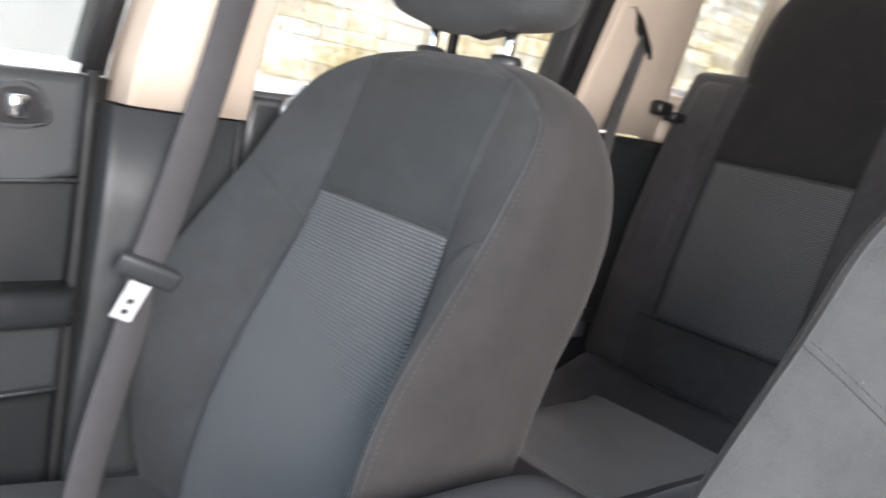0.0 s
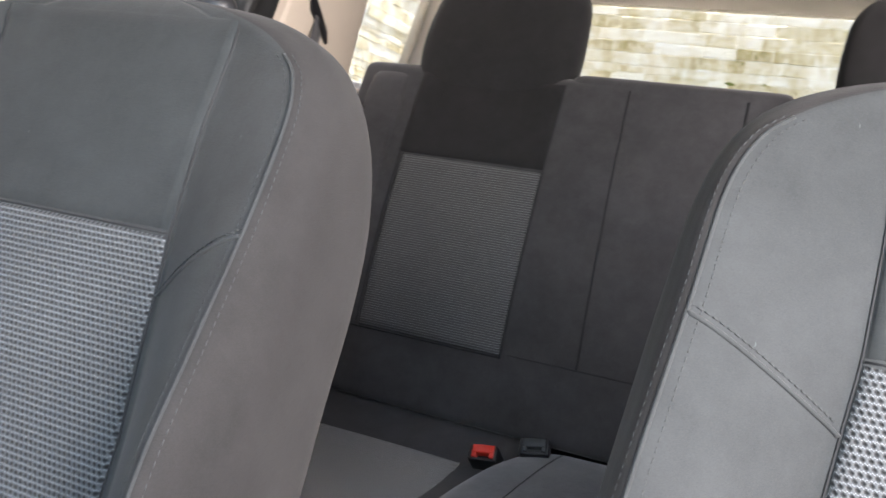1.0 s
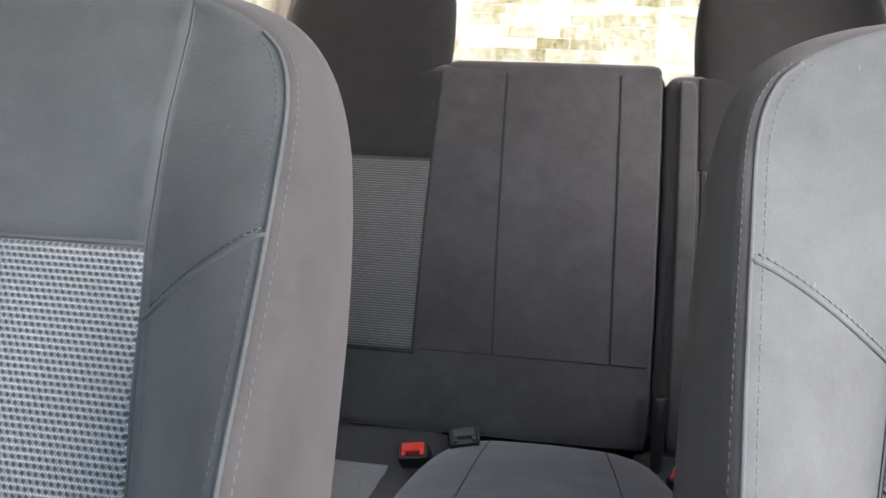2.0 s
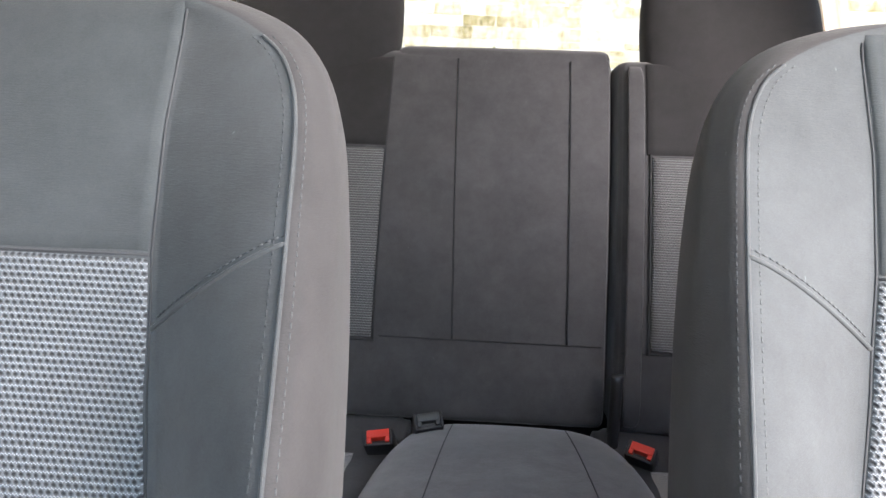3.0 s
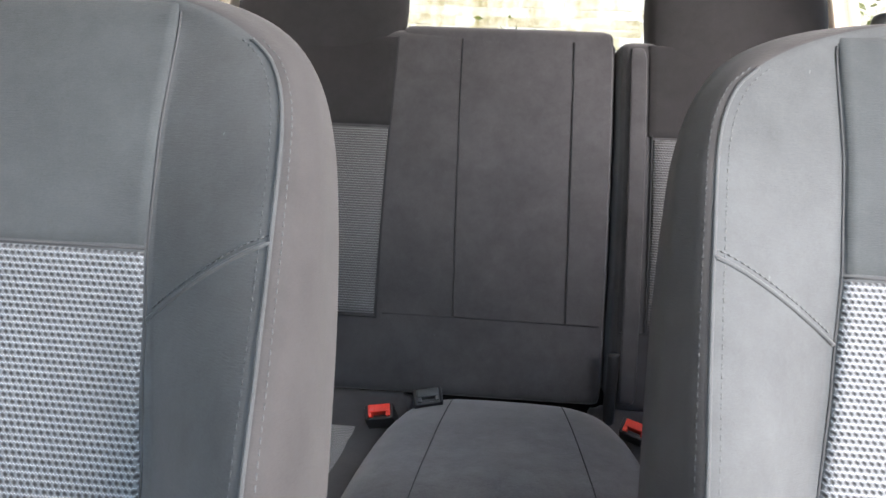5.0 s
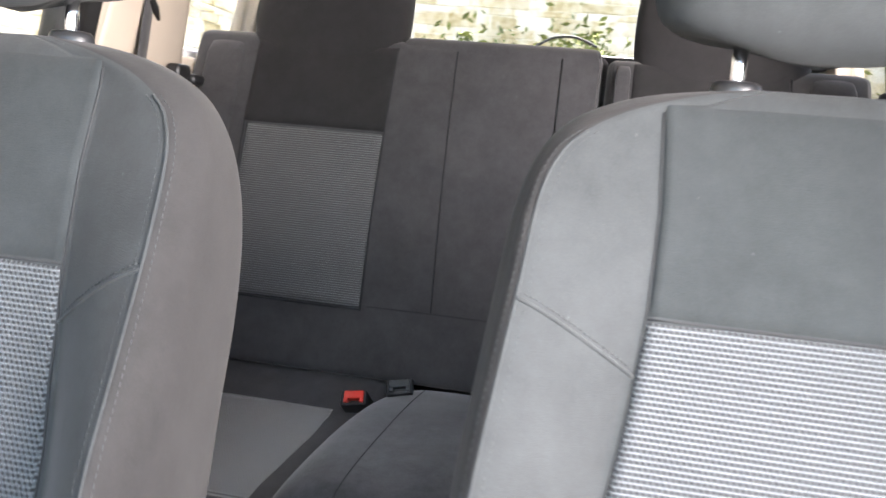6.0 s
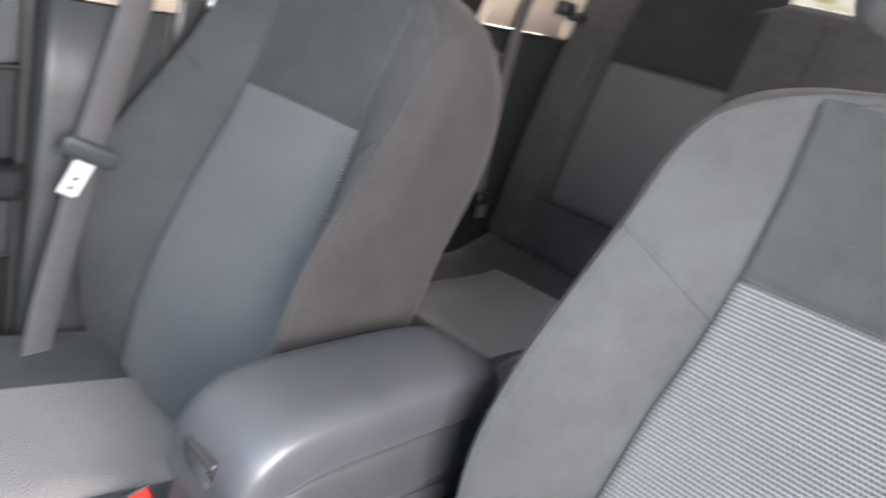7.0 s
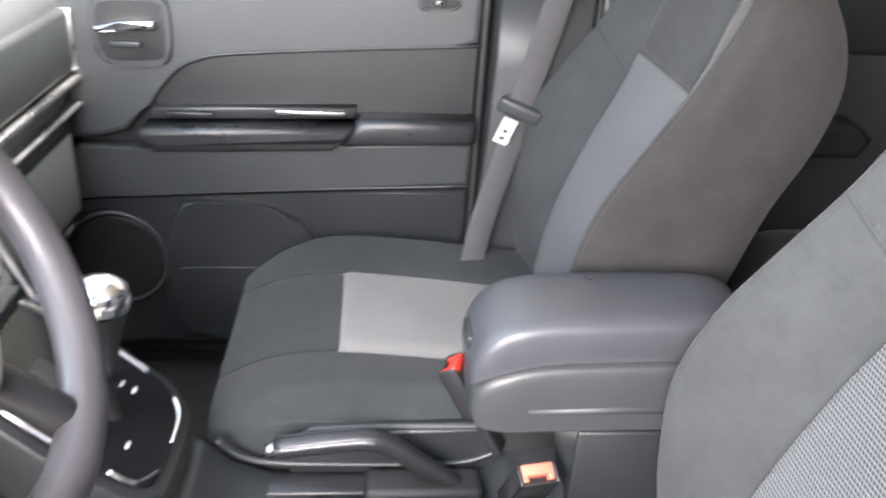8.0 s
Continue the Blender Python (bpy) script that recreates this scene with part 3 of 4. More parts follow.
def buckle(name, at, turn, tilt, button, label, size=(0.046, 0.026, 0.075), roll=0):
    """A seat belt buckle: case, slot and press button on a stalk; the slot lies on the button's near side."""
    b = thing(name, at, label, "seat belt buckle", "seat belt buckles")
    b.rotation_euler = (Euler((radians(tilt), 0, radians(turn))).to_matrix() @ Euler((0, 0, radians(roll))).to_matrix()).to_euler()
    w, d, h = size
    part("case", join(block(-w / 2, -w / 2 + 0.005, -d / 2, d / 2, -h, 0.003, 0.002), block(w / 2 - 0.005, w / 2, -d / 2, d / 2, -h, 0.003, 0.002),
                      block(-w / 2, w / 2, d / 2 - 0.005, d / 2, -h, 0.000, 0.002), block(-w / 2, w / 2, -d / 2, -d / 2 + 0.003, -h, -0.004, 0.001),
                      block(-w / 2 + 0.004, w / 2 - 0.004, -d / 2 + 0.002, d / 2 - 0.004, -h, -0.010, 0.001)), BLACK, b)
    cap = button if button is not None else TRIM_SOFT
    part("button", join(block(-w / 2 + 0.005, w / 2 - 0.005, -d / 2, 0.001, -0.012, 0.003, 0.002), block(-w / 2 + 0.005, -w / 2 + 0.012, -0.001, d / 2 - 0.005, -0.012, 0.002, 0.001),
                        block(w / 2 - 0.012, w / 2 - 0.005, -0.001, d / 2 - 0.005, -0.012, 0.002, 0.001)), cap, b, "red press button" if button is not None else "")
    part("stalk", block(-w * 0.32, w * 0.32, -d * 0.25, d * 0.25, -h - 0.07, -h + 0.004, 0.002), BLACK, b)
    return b


buckle("belt_buckle", (0.190, -0.722, 0.432), -6, -48, RED, "black seat belt buckle with red button, on the rear cushion", roll=12)
buckle("belt_buckle", (0.114, -0.738, 0.458), 6, -55, None, "plain black seat belt buckle lying on the rear cushion", roll=10)
buckle("belt_buckle", (-0.214, -0.735, 0.430), -14, -48, RED, "black seat belt buckle with red button, by the seat split", roll=-14)

latch = thing("seat_latch", (-0.180, -0.805, 0.45), "black plastic fold lever between the rear seat halves", "lever")
part("lever", loft([[(0.010 * math.cos(a), y + w * math.sin(a), z) for a in np.linspace(0, 2 * math.pi, 9)[:-1]] for y, z, w in ((0.0, -0.05, 0.02), (0.004, 0.0, 0.018), (0.012, 0.06, 0.014), (0.014, 0.085, 0.008))], 3, 2), BLACK, latch)
part("lever_base", block(-0.009, 0.009, -0.03, 0.035, -0.09, -0.04, 0.004), BLACK, latch)


# ---- console ----
console = thing("centre_console", (0, 0, 0), "dark grey plastic centre console with tray and gear panel", "console")
tray = [(0.66, 0.02), (0.66, 0.33), (0.64, 0.315), (0.61, 0.285), (0.56, 0.265), (0.30, 0.262), (0.26, 0.27), (0.24, 0.30), (-0.02, 0.33), (-0.10, 0.30), (-0.12, 0.02)]
part("base", extrude_x(tray, (-0.088, -0.080, 0.080, 0.088)), TRIM, console)
for x in (-0.082, 0.082):
    part("side_rim", tube(curve_through([(x, 0.63, 0.325), (x, 0.58, 0.288), (x, 0.45, 0.280), (x, 0.30, 0.282), (x, 0.24, 0.305)], 5), 0.005, 8), TRIM, console)


def ring_at(x, y, z, r, h):
    rows = []
    for rr, zz in ((r + 0.006, z), (r + 0.006, z + h), (r, z + h), (r - 0.002, z + 0.002)):
        rows.append([(x + rr * math.cos(a), y + rr * math.sin(a), zz) for a in np.linspace(0, 2 * math.pi, 29)[:-1]])
    return skin(rows)


for y in (0.445, 0.350):
    part("cup_holder", ring_at(-0.022, y, 0.262, 0.038, 0.012), TRIM_SOFT, console, "round cup holder")
part("tray_divider", block(-0.075, 0.015, 0.49, 0.50, 0.26, 0.285, 0.003), TRIM, console)
part("tray_recess", block(0.035, 0.075, 0.30, 0.56, 0.263, 0.272, 0.003), BLACK, console)
part("coin_plate", block(-0.055, 0.0, 0.262, 0.300, 0.283, 0.290, 0.002), SATIN, console)

# gear panel, sloping up towards the dashboard
gp = Matrix.Translation((0.0, 0.758, 0.462)) @ Euler((radians(40), 0, 0)).to_matrix().to_4x4()
outline = [(-0.085, -0.10), (-0.05, -0.118), (0.05, -0.118), (0.085, -0.10), (0.097, -0.03), (0.092, 0.06), (0.074, 0.128), (-0.074, 0.128), (-0.092, 0.06), (-0.097, -0.03)]


def flat_plate(poly, z0, z1, bevel, n=4):
    pts = curve_through([(a, b, 0) for a, b in poly], n, True)
    bm = bmesh.new()
    lo = [bm.verts.new((q[0], q[1], z0)) for q in pts]
    hi = [bm.verts.new((q[0], q[1], z1)) for q in pts]
    f = bm.faces.new(hi)
    bm.faces.new(lo)
    for i in range(len(pts)):
        j = (i + 1) % len(pts)
        bm.faces.new((lo[i], lo[j], hi[j], hi[i]))
    if bevel:
        bmesh.ops.bevel(bm, geom=list(f.edges), offset=bevel, segments=2, profile=0.5, affect="EDGES")
    return bm


part("gear_surround", moved(flat_plate([(x * 1.16, y * 1.13) for x, y in outline], -0.10, -0.002, 0.008), gp), TRIM, console)
gear = part("gear_panel", moved(flat_plate(outline, -0.02, 0.003, 0.004), gp), GLOSS, console, "gloss black gear panel")
for pts, r in (([(-0.093, -0.02), (-0.089, 0.06), (-0.072, 0.122), (-0.03, 0.1275)], 0.0032), ([(0.03, 0.1275), (0.072, 0.122), (0.089, 0.06), (0.0965, -0.01), (0.094, -0.06)], 0.0048), ([(0.078, -0.103), (0.050, -0.1175), (0.0, -0.1195)], 0.0030), ([(-0.090, -0.06), (-0.084, -0.094), (-0.05, -0.115)], 0.0032)):
    part("bright_trim", moved(tube(curve_through([(a, b, 0.003) for a, b in pts], 6), r, 8), gp), CHROME, gear, "thin chrome trim strip")
part("gate", moved(join(block(-0.016, 0.012, -0.03, 0.065, 0.0, 0.0045, 0.001), block(-0.016, 0.034, -0.03, 0.0, 0.0, 0.0046, 0.001)), gp), RUBBER, gear)
for k, (x, y) in enumerate(((0.047, -0.015), (0.047, -0.035), (0.049, -0.052), (-0.04, -0.07))):
    part("marking", moved(block(x - 0.006, x + 0.006, y - 0.002, y + 0.002, 0.003, 0.0038, 0), gp), WHITE, gear)
lever = thing("gear_lever", (-0.006, 0.735, 0.440), "black gear lever with a polished chrome knob top", "gear lever")
part("boot", loft([[(r * math.cos(a), r * math.sin(a), z) for a in np.linspace(0, 2 * math.pi, 13)[:-1]] for z, r in ((-0.02, 0.020), (0.02, 0.013), (0.06, 0.010), (0.09, 0.010))], 3, 2), BLACK, lever)
knob = part("knob", loft([[(1.05 * r * math.cos(a), -0.012 + 1.15 * r * math.sin(a), z) for a in np.linspace(0, 2 * math.pi, 17)[:-1]] for z, r in ((0.060, 0.009), (0.085, 0.012), (0.115, 0.018), (0.148, 0.0280))], 3, 2), BLACK, lever)
part("cap", loft([[(1.05 * r * math.cos(a), -0.012 + 1.15 * r * math.sin(a), z) for a in np.linspace(0, 2 * math.pi, 17)[:-1]] for z, r in ((0.143, 0.029), (0.158, 0.0300), (0.170, 0.027), (0.178, 0.018), (0.181, 0.006))], 3, 2), CHROME, knob, "chrome cap")

brake = thing("handbrake", (0.036, 0.33, 0.27), "black handbrake lever with silver grip strips", "handbrake")
hb = curve_through([(0, -0.03, 0.01), (0, 0.03, 0.055), (0, 0.07, 0.084), (0, 0.11, 0.092), (0, 0.215, 0.078)], 6)
part("grip", tube(hb, 0.0145, 12), BLACK, brake)
for dx in (-0.0125, 0.0125):
    part("grip_strip", tube([(dx, y, z + 0.006) for _, y, z in hb[15:]], 0.0035, 6), DARK_SATIN, brake, "grey satin strip")
part("release_button", tube([(0, 0.213, 0.078), (0, 0.228, 0.076)], 0.0085, 10), SATIN, brake)
part("boot", block(-0.026, 0.026, -0.06, 0.10, -0.01, 0.025, 0.01), RUBBER, brake)

# armrest box
box = thing("armrest_box", (0.012, 0, 0), "dark grey padded armrest with a storage bin on the console", "armrest")


def arm_rings(prof, a=0.002, b=0.010, c=0.025):
    rings = []
    for y, w, zt, zb in prof:
        rings.append([(0, y, zt), (w - 0.026, y, zt - a), (w - 0.008, y, zt - b), (w, y, zt - c), (w, y, zb + 0.008), (w - 0.006, y, zb), (0, y, zb),
                      (-w + 0.006, y, zb), (-w, y, zb + 0.008), (-w, y, zt - c), (-w + 0.008, y, zt - b), (-w + 0.026, y, zt - a)])
    return rings


lid = part("lid", loft(arm_rings([(-0.012, 0.050, 0.590, 0.556), (-0.006, 0.060, 0.600, 0.553), (0.03, 0.065, 0.606, 0.550), (0.12, 0.066, 0.606, 0.548), (0.22, 0.066, 0.602, 0.543), (0.265, 0.065, 0.594, 0.532), (0.292, 0.062, 0.577, 0.520), (0.306, 0.056, 0.556, 0.508), (0.311, 0.050, 0.535, 0.505)], 0.002, 0.008, 0.020), 4, 4), ARM, box, "padded vinyl lid")
binbody = part("bin", loft(arm_rings([(-0.008, 0.052, 0.552, 0.452), (0.0, 0.058, 0.552, 0.448), (0.10, 0.059, 0.548, 0.447), (0.22, 0.059, 0.542, 0.444), (0.27, 0.058, 0.530, 0.442), (0.298, 0.052, 0.515, 0.446), (0.306, 0.044, 0.505, 0.456)]), 4, 4), TRIM_SOFT, box)
part("bin_ledge", tube([(-0.0565, 0.0, 0.478), (-0.0565, 0.14, 0.476), (-0.0555, 0.24, 0.472)], 0.006, 10), TRIM_SOFT, box)
part("latch", moved(block(-0.024, 0.024, -0.004, 0.006, -0.012, 0.020, 0.003), Matrix.Translation((0, 0.3045, 0.534)) @ Euler((radians(-14), 0, 0)).to_matrix().to_4x4()), BLACK, lid, "ribbed black latch")
for k in range(4):
    part("latch_rib", moved(block(-0.019, 0.019, 0.006, 0.0085, -0.006 + 0.006 * k, -0.003 + 0.006 * k, 0.0008, 1), Matrix.Translation((0, 0.3045, 0.534)) @ Euler((radians(-14), 0, 0)).to_matrix().to_4x4()), TRIM_SOFT, lid)
part("pedestal", loft([[(x * w, y0 + (y1 - y0) * f, z) for x, f in ((-1, 0), (-1, 0.5), (-1, 1), (0, 1.02), (1, 1), (1, 0.5), (1, 0), (0, -0.02))] for z, w, y0, y1 in ((0.28, 0.048, -0.02, 0.16), (0.36, 0.046, -0.02, 0.17), (0.455, 0.050, -0.03, 0.205))], 2, 3), TRIM, box)
part("pedestal_panel", block(-0.056, -0.044, 0.02, 0.175, 0.30, 0.440, 0.004), TRIM, box)

buckle("belt_buckle", (0.088, 0.318, 0.446), -20, -32, RED, "black seat belt buckle with red button, beside the armrest")
bk = buckle("belt_buckle", (-0.062, 0.222, 0.392), 100, -30, RED_SUNLIT, "black seat belt buckle with red button coloured as sunlit, by the console", (0.05, 0.026, 0.10))


# ---- steering wheel and dashboard ----
wheel = thing("steering_wheel", (-0.357, 0.728, 0.810), "dark grey leather steering wheel with satin silver spokes", "steering wheel")
wheel.rotation_euler = Euler((radians(60), 0, 0))
rim_pts = [(0.183 * math.cos(a), 0.183 * math.sin(a), 0) for a in np.linspace(0, 2 * math.pi, 65)[:-1]]
part("rim", tube(rim_pts, 0.0182, 14, closed=True), LEATHER, wheel, "leather wrapped rim")
hub = part("hub", loft([[(0.078 * k * math.cos(a) * 1.05, 0.066 * k * math.sin(a), z) for a in np.linspace(0, 2 * math.pi, 17)[:-1]] for z, k in ((-0.05, 0.75), (-0.035, 1.0), (-0.005, 1.0), (0.008, 0.86), (0.012, 0.5))], 3, 2), TRIM_SOFT, wheel)
for a in (4, 176, 250, 290):
    c, s = math.cos(radians(a)), math.sin(radians(a))
    wdt = 0.020 if a < 200 else 0.012
    sp = part("spoke", moved(loft([[(x, w, 0.006 - dd), (x, 0, 0.012 - dd), (x, -w, 0.006 - dd), (x, -w, -0.012 - dd), (x, 0, -0.014 - dd), (x, w, -0.012 - dd)] for x, w, dd in ((0.06, wdt * 1.5, 0.012), (0.10, wdt * 1.1, 0.010), (0.14, wdt, 0.005), (0.176, wdt * 1.1, 0.002))], 3, 3), Euler((0, 0, radians(a))).to_matrix().to_4x4()), BLACK, wheel)
    if a < 200:
        for k in range(3):
            part("switch", moved(block(0.092 + 0.016 * k, 0.104 + 0.016 * k, -0.010, 0.010, 0.0, 0.009, 0.002), Euler((0, 0, radians(a))).to_matrix().to_4x4()), SATIN if k == 1 else TRIM_SOFT, sp)
part("spoke_trim", tube(curve_through([(-0.05, -0.075, 0.004), (-0.02, -0.095, 0.006), (0.02, -0.095, 0.006), (0.05, -0.075, 0.004)], 5), 0.005, 6), SATIN, wheel, "satin lower spoke trim")
part("column_shroud", loft([[(0.055 * k * math.cos(a), -0.01 + 0.06 * k * math.sin(a), z) for a in np.linspace(0, 2 * math.pi, 13)[:-1]] for z, k in ((-0.05, 0.9), (-0.07, 1.05), (-0.16, 1.1), (-0.30, 1.1))], 2, 2), TRIM, wheel)

dash = thing("dashboard", (0, 0, 0), "dark grey dashboard with satin silver trim strips", "dashboard")
dprof = [(1.40, 0.84), (1.20, 0.855), (1.05, 0.835), (0.985, 0.812), (0.955, 0.785), (0.952, 0.745), (0.955, 0.655), (0.955, 0.610), (0.985, 0.56), (1.02, 0.42), (1.10, 0.30), (1.30, 0.20), (1.42, 0.20)]
part("shell", extrude_x(dprof, (-0.70, -0.3, 0.3, 0.70)), TRIM_SOFT, dash)
part("passenger_panel", join(block(0.17, 0.64, 0.938, 0.96, 0.668, 0.775, 0.010)), TRIM, dash, "smooth dark panel")
part("trim_strip", block(0.17, 0.655, 0.932, 0.96, 0.651, 0.662, 0.004), SATIN, dash, "satin silver strip")
part("trim_strip", block(0.17, 0.65, 0.936, 0.96, 0.606, 0.613, 0.003), SATIN, dash, "thin silver strip")
part("glove_box", block(0.18, 0.60, 0.945, 1.0, 0.42, 0.598, 0.014), TRIM, dash)
vent = part("vent", moved(join(block(-0.035, 0.035, -0.01, 0.01, -0.052, -0.046, 0.002), block(-0.035, 0.035, -0.01, 0.01, 0.046, 0.052, 0.002), block(-0.035, -0.029, -0.01, 0.01, -0.052, 0.052, 0.002), block(0.029, 0.035, -0.01, 0.01, -0.052, 0.052, 0.002)), Matrix.Translation((0.668, 0.945, 0.722))), SATIN, dash, "silver framed air vent")
for k in range(5):
    part("vane", block(0.640, 0.696, 0.946, 0.962, 0.682 + 0.018 * k, 0.686 + 0.018 * k, 0.001), BLACK, vent)
stack = part("centre_tower", skin([[(s * w, y, z) for s in (-1, -0.9, 0.9, 1) for _ in (0,)] + [(0.9 * w, 1.1, z), (-0.9 * w, 1.1, z)] for w, y, z in ((0.135, 0.93, 0.80), (0.138, 0.915, 0.72), (0.128, 0.885, 0.60), (0.115, 0.845, 0.52), (0.11, 0.80, 0.46), (0.11, 0.80, 0.10))]), TRIM, dash)
part("screen_frame", moved(block(-0.105, 0.105, -0.012, 0.004, -0.055, 0.055, 0.006), Matrix.Translation((0, 0.902, 0.685)) @ Euler((radians(-14), 0, 0)).to_matrix().to_4x4()), GLOSS, stack)
for z, y in ((0.585, 0.868), (0.545, 0.850)):
    part("control_bar", block(-0.09, 0.09, y - 0.006, y + 0.03, z - 0.012, z + 0.012, 0.004), SATIN if z > 0.56 else BLACK, stack)
for x in (-0.116, 0.116):
    part("stack_trim", tube(curve_through([(x, 0.925, 0.76), (x * 1.03, 0.905, 0.68), (x * 0.98, 0.872, 0.59), (x * 0.9, 0.83, 0.51)], 5), 0.005, 6), SATIN, stack, "satin side trim")


# ---- floor, roof, glass and body sides ----
fl = thing("floor", (0, 0, 0), "dark carpeted car floor", "floor", kind="structure")
part("carpet", block(-0.72, 0.72, -0.90, 1.45, -0.02, 0.028, 0.0), CARPET, fl)
part("tunnel", extrude_x([(1.1, 0.02), (1.1, 0.17), (-0.35, 0.15), (-0.35, 0.02)], (-0.10, -0.085, 0.085, 0.10)), CARPET, fl)
part("rear_step", block(-0.66, 0.66, -1.75, -0.72, 0.02, 0.20, 0.02), CARPET, fl)
part("cargo_floor", block(-0.66, 0.66, -1.80, -0.98, 0.18, 0.62, 0.02), CARPET, fl)
roof = tagged(part("ceiling", extrude_x([(0.62, 1.34), (0.45, 1.385), (0.0, 1.425), (-0.8, 1.425), (-1.5, 1.39), (-1.66, 1.355), (-1.66, 1.40), (-0.8, 1.475), (0.0, 1.475), (0.47, 1.43), (0.66, 1.37)], (-0.60, -0.3, 0, 0.3, 0.60)), LINER), "pale beige cloth headliner", "ceiling", kind="structure")


def lean(z):
    """Half width of the body side at that height."""
    return 0.668 if z < 0.87 else 0.668 - (z - 0.87) * 0.16


def pillar(name, path, depth, mat, s, label, thick=0.05, inward=0.0):
    """A body pillar through (y, z, width) stations."""
    rings = []
    for y, z, w in path:
        x = lean(z) - inward
        rings.append([(s * (x - 0.004), y + w / 2 - 0.012, z), (s * (x + 0.006), y + w / 2, z), (s * (x + thick), y + w / 2, z), (s * (x + thick), y - w / 2, z), (s * (x + 0.006), y - w / 2, z), (s * (x - 0.004), y - w / 2 + 0.012, z), (s * (x - depth), y, z)])
    return part(name, skin([curve_through(r, 3, True) for r in rings]), mat, None)


def pane(name, corners, label, mat=GLASS):
    """A glass pane of 4 mm between four or more corners."""
    p = [Vector(c) for c in corners]
    n = (p[1] - p[0]).cross(p[2] - p[0]).normalized() * 0.004
    bm = bmesh.new()
    a = [bm.verts.new(q) for q in p]
    b = [bm.verts.new(q + n) for q in p]
    bm.faces.new(a)
    bm.faces.new(b)
    for i in range(len(p)):
        j = (i + 1) % len(p)
        bm.faces.new((a[i], a[j], b[j], b[i]))
    ob = part(name, bm, mat, None, smooth=False)
    ob.visible_shadow = False
    return tagged(ob, label, "window", kind="structure")


def side_x(z, out=0.02):
    return lean(z) + out


for s in (1, -1):
    word = "passenger" if s > 0 else "driver"
    tagged(pillar("trim", [(0.108, 0.835, 0.165), (0.104, 0.90, 0.160), (0.086, 1.05, 0.150), (0.06, 1.25, 0.14), (0.04, 1.42, 0.15)], 0.012, BEIGE, s, "", 0.07, 0.018), "cream plastic upper pillar trim with a seat belt", "pillar trim", kind="structure")
    tagged(pillar("trim", [(0.12, 0.03, 0.22), (0.125, 0.30, 0.20), (0.128, 0.55, 0.17), (0.125, 0.70, 0.165), (0.122, 0.832, 0.168)], 0.014, TRIM_SOFT, s, "", 0.07, 0.018), "dark grey lower pillar trim", "pillar trim", kind="structure")
    tagged(pillar("trim", [(-0.80, 0.905, 0.30), (-0.79, 1.0, 0.27), (-0.80, 1.10, 0.245), (-0.81, 1.25, 0.23), (-0.83, 1.42, 0.25)], 0.012, BEIGE, s, ""), "cream plastic rear pillar trim with a belt slot", "pillar trim", kind="structure")
    tagged(pillar("trim", [(-1.42, 1.00, 0.42), (-1.42, 1.10, 0.40), (-1.43, 1.25, 0.38), (-1.44, 1.40, 0.38)], 0.012, BEIGE, s, ""), "cream plastic tailgate pillar trim with air slots", "pillar trim", kind="structure")
    tagged(pillar("trim", [(0.94, 0.84, 0.10), (0.83, 1.0, 0.08), (0.70, 1.20, 0.07), (0.58, 1.37, 0.08)], 0.010, BEIGE, s, ""), "cream plastic windscreen pillar trim", "pillar trim", kind="structure")
    cargo = thing("wall_cargo_%s" % ("right" if s > 0 else "left"), (0, 0, 0), "dark plastic cargo side panel under the quarter window", "side panel", kind="structure")
    part("panel", block(min(s * 0.655, s * 0.72), max(s * 0.655, s * 0.72), -1.66, -0.66, 0.03, 0.90, 0.02), TRIM, cargo)
    part("ledge", block(min(s * 0.645, s * 0.72), max(s * 0.645, s * 0.72), -1.66, -0.92, 0.90, 1.005, 0.015), BEIGE, cargo)
    part("sill", block(min(s * 0.682, s * 0.75), max(s * 0.682, s * 0.75), -1.66, -0.90, 1.00, 1.022, 0.004), PAINT, cargo)
    part("belt_rail", block(min(s * 0.60, s * 0.70), max(s * 0.60, s * 0.70), -1.66, 0.62, 1.40, 1.46, 0.015), LINER, cargo)
    pane("window_quarter", [(s * side_x(1.02), -0.92, 1.02), (s * side_x(1.02), -1.235, 1.02), (s * side_x(1.38), -1.26, 1.38), (s * side_x(1.38), -0.93, 1.38)], "tinted quarter window glass", TINTED)
    xa, xb = sorted((s * 0.606, s * 0.66))
    grille = part("air_grille", block(xa, xb, -1.385, -1.270, 1.085, 1.245, 0.004), TRIM_SOFT, cargo)
    xa, xb = sorted((s * 0.598, s * 0.612))
    for k in range(11):
        part("slat", block(xa, xb, -1.380, -1.275, 1.090 + 0.0140 * k, 1.0995 + 0.0140 * k, 0.002, 1), BEIGE, grille)
    # rear door
    rd = thing("door_2" if s > 0 else "door_3", (0, 0, 0), "dark grey rear door panel with closed window", "car door", kind="structure")
    part("panel", plate([(0.03, 0.06), (-0.66, 0.06), (-0.66, 0.40), (-0.60, 0.88), (-0.58, 0.90), (0.03, 0.875)], s * 0.664, s * 0.72, 0.012), TRIM_SOFT, rd)
    part("upper_pad", plate([(0.025, 0.74), (-0.60, 0.75), (-0.60, 0.885), (0.025, 0.868)], s * 0.650, s * 0.70, 0.012), TRIM, rd)
    part("armrest", plate([(0.0, 0.56), (-0.50, 0.56), (-0.52, 0.60), (-0.48, 0.63), (0.0, 0.63)], s * 0.605, s * 0.68, 0.015), TRIM, rd)
    part("sill", block(min(s * 0.672, s * 0.74), max(s * 0.672, s * 0.74), -0.57, 0.03, 0.875, 0.896, 0.003), PAINT, rd)
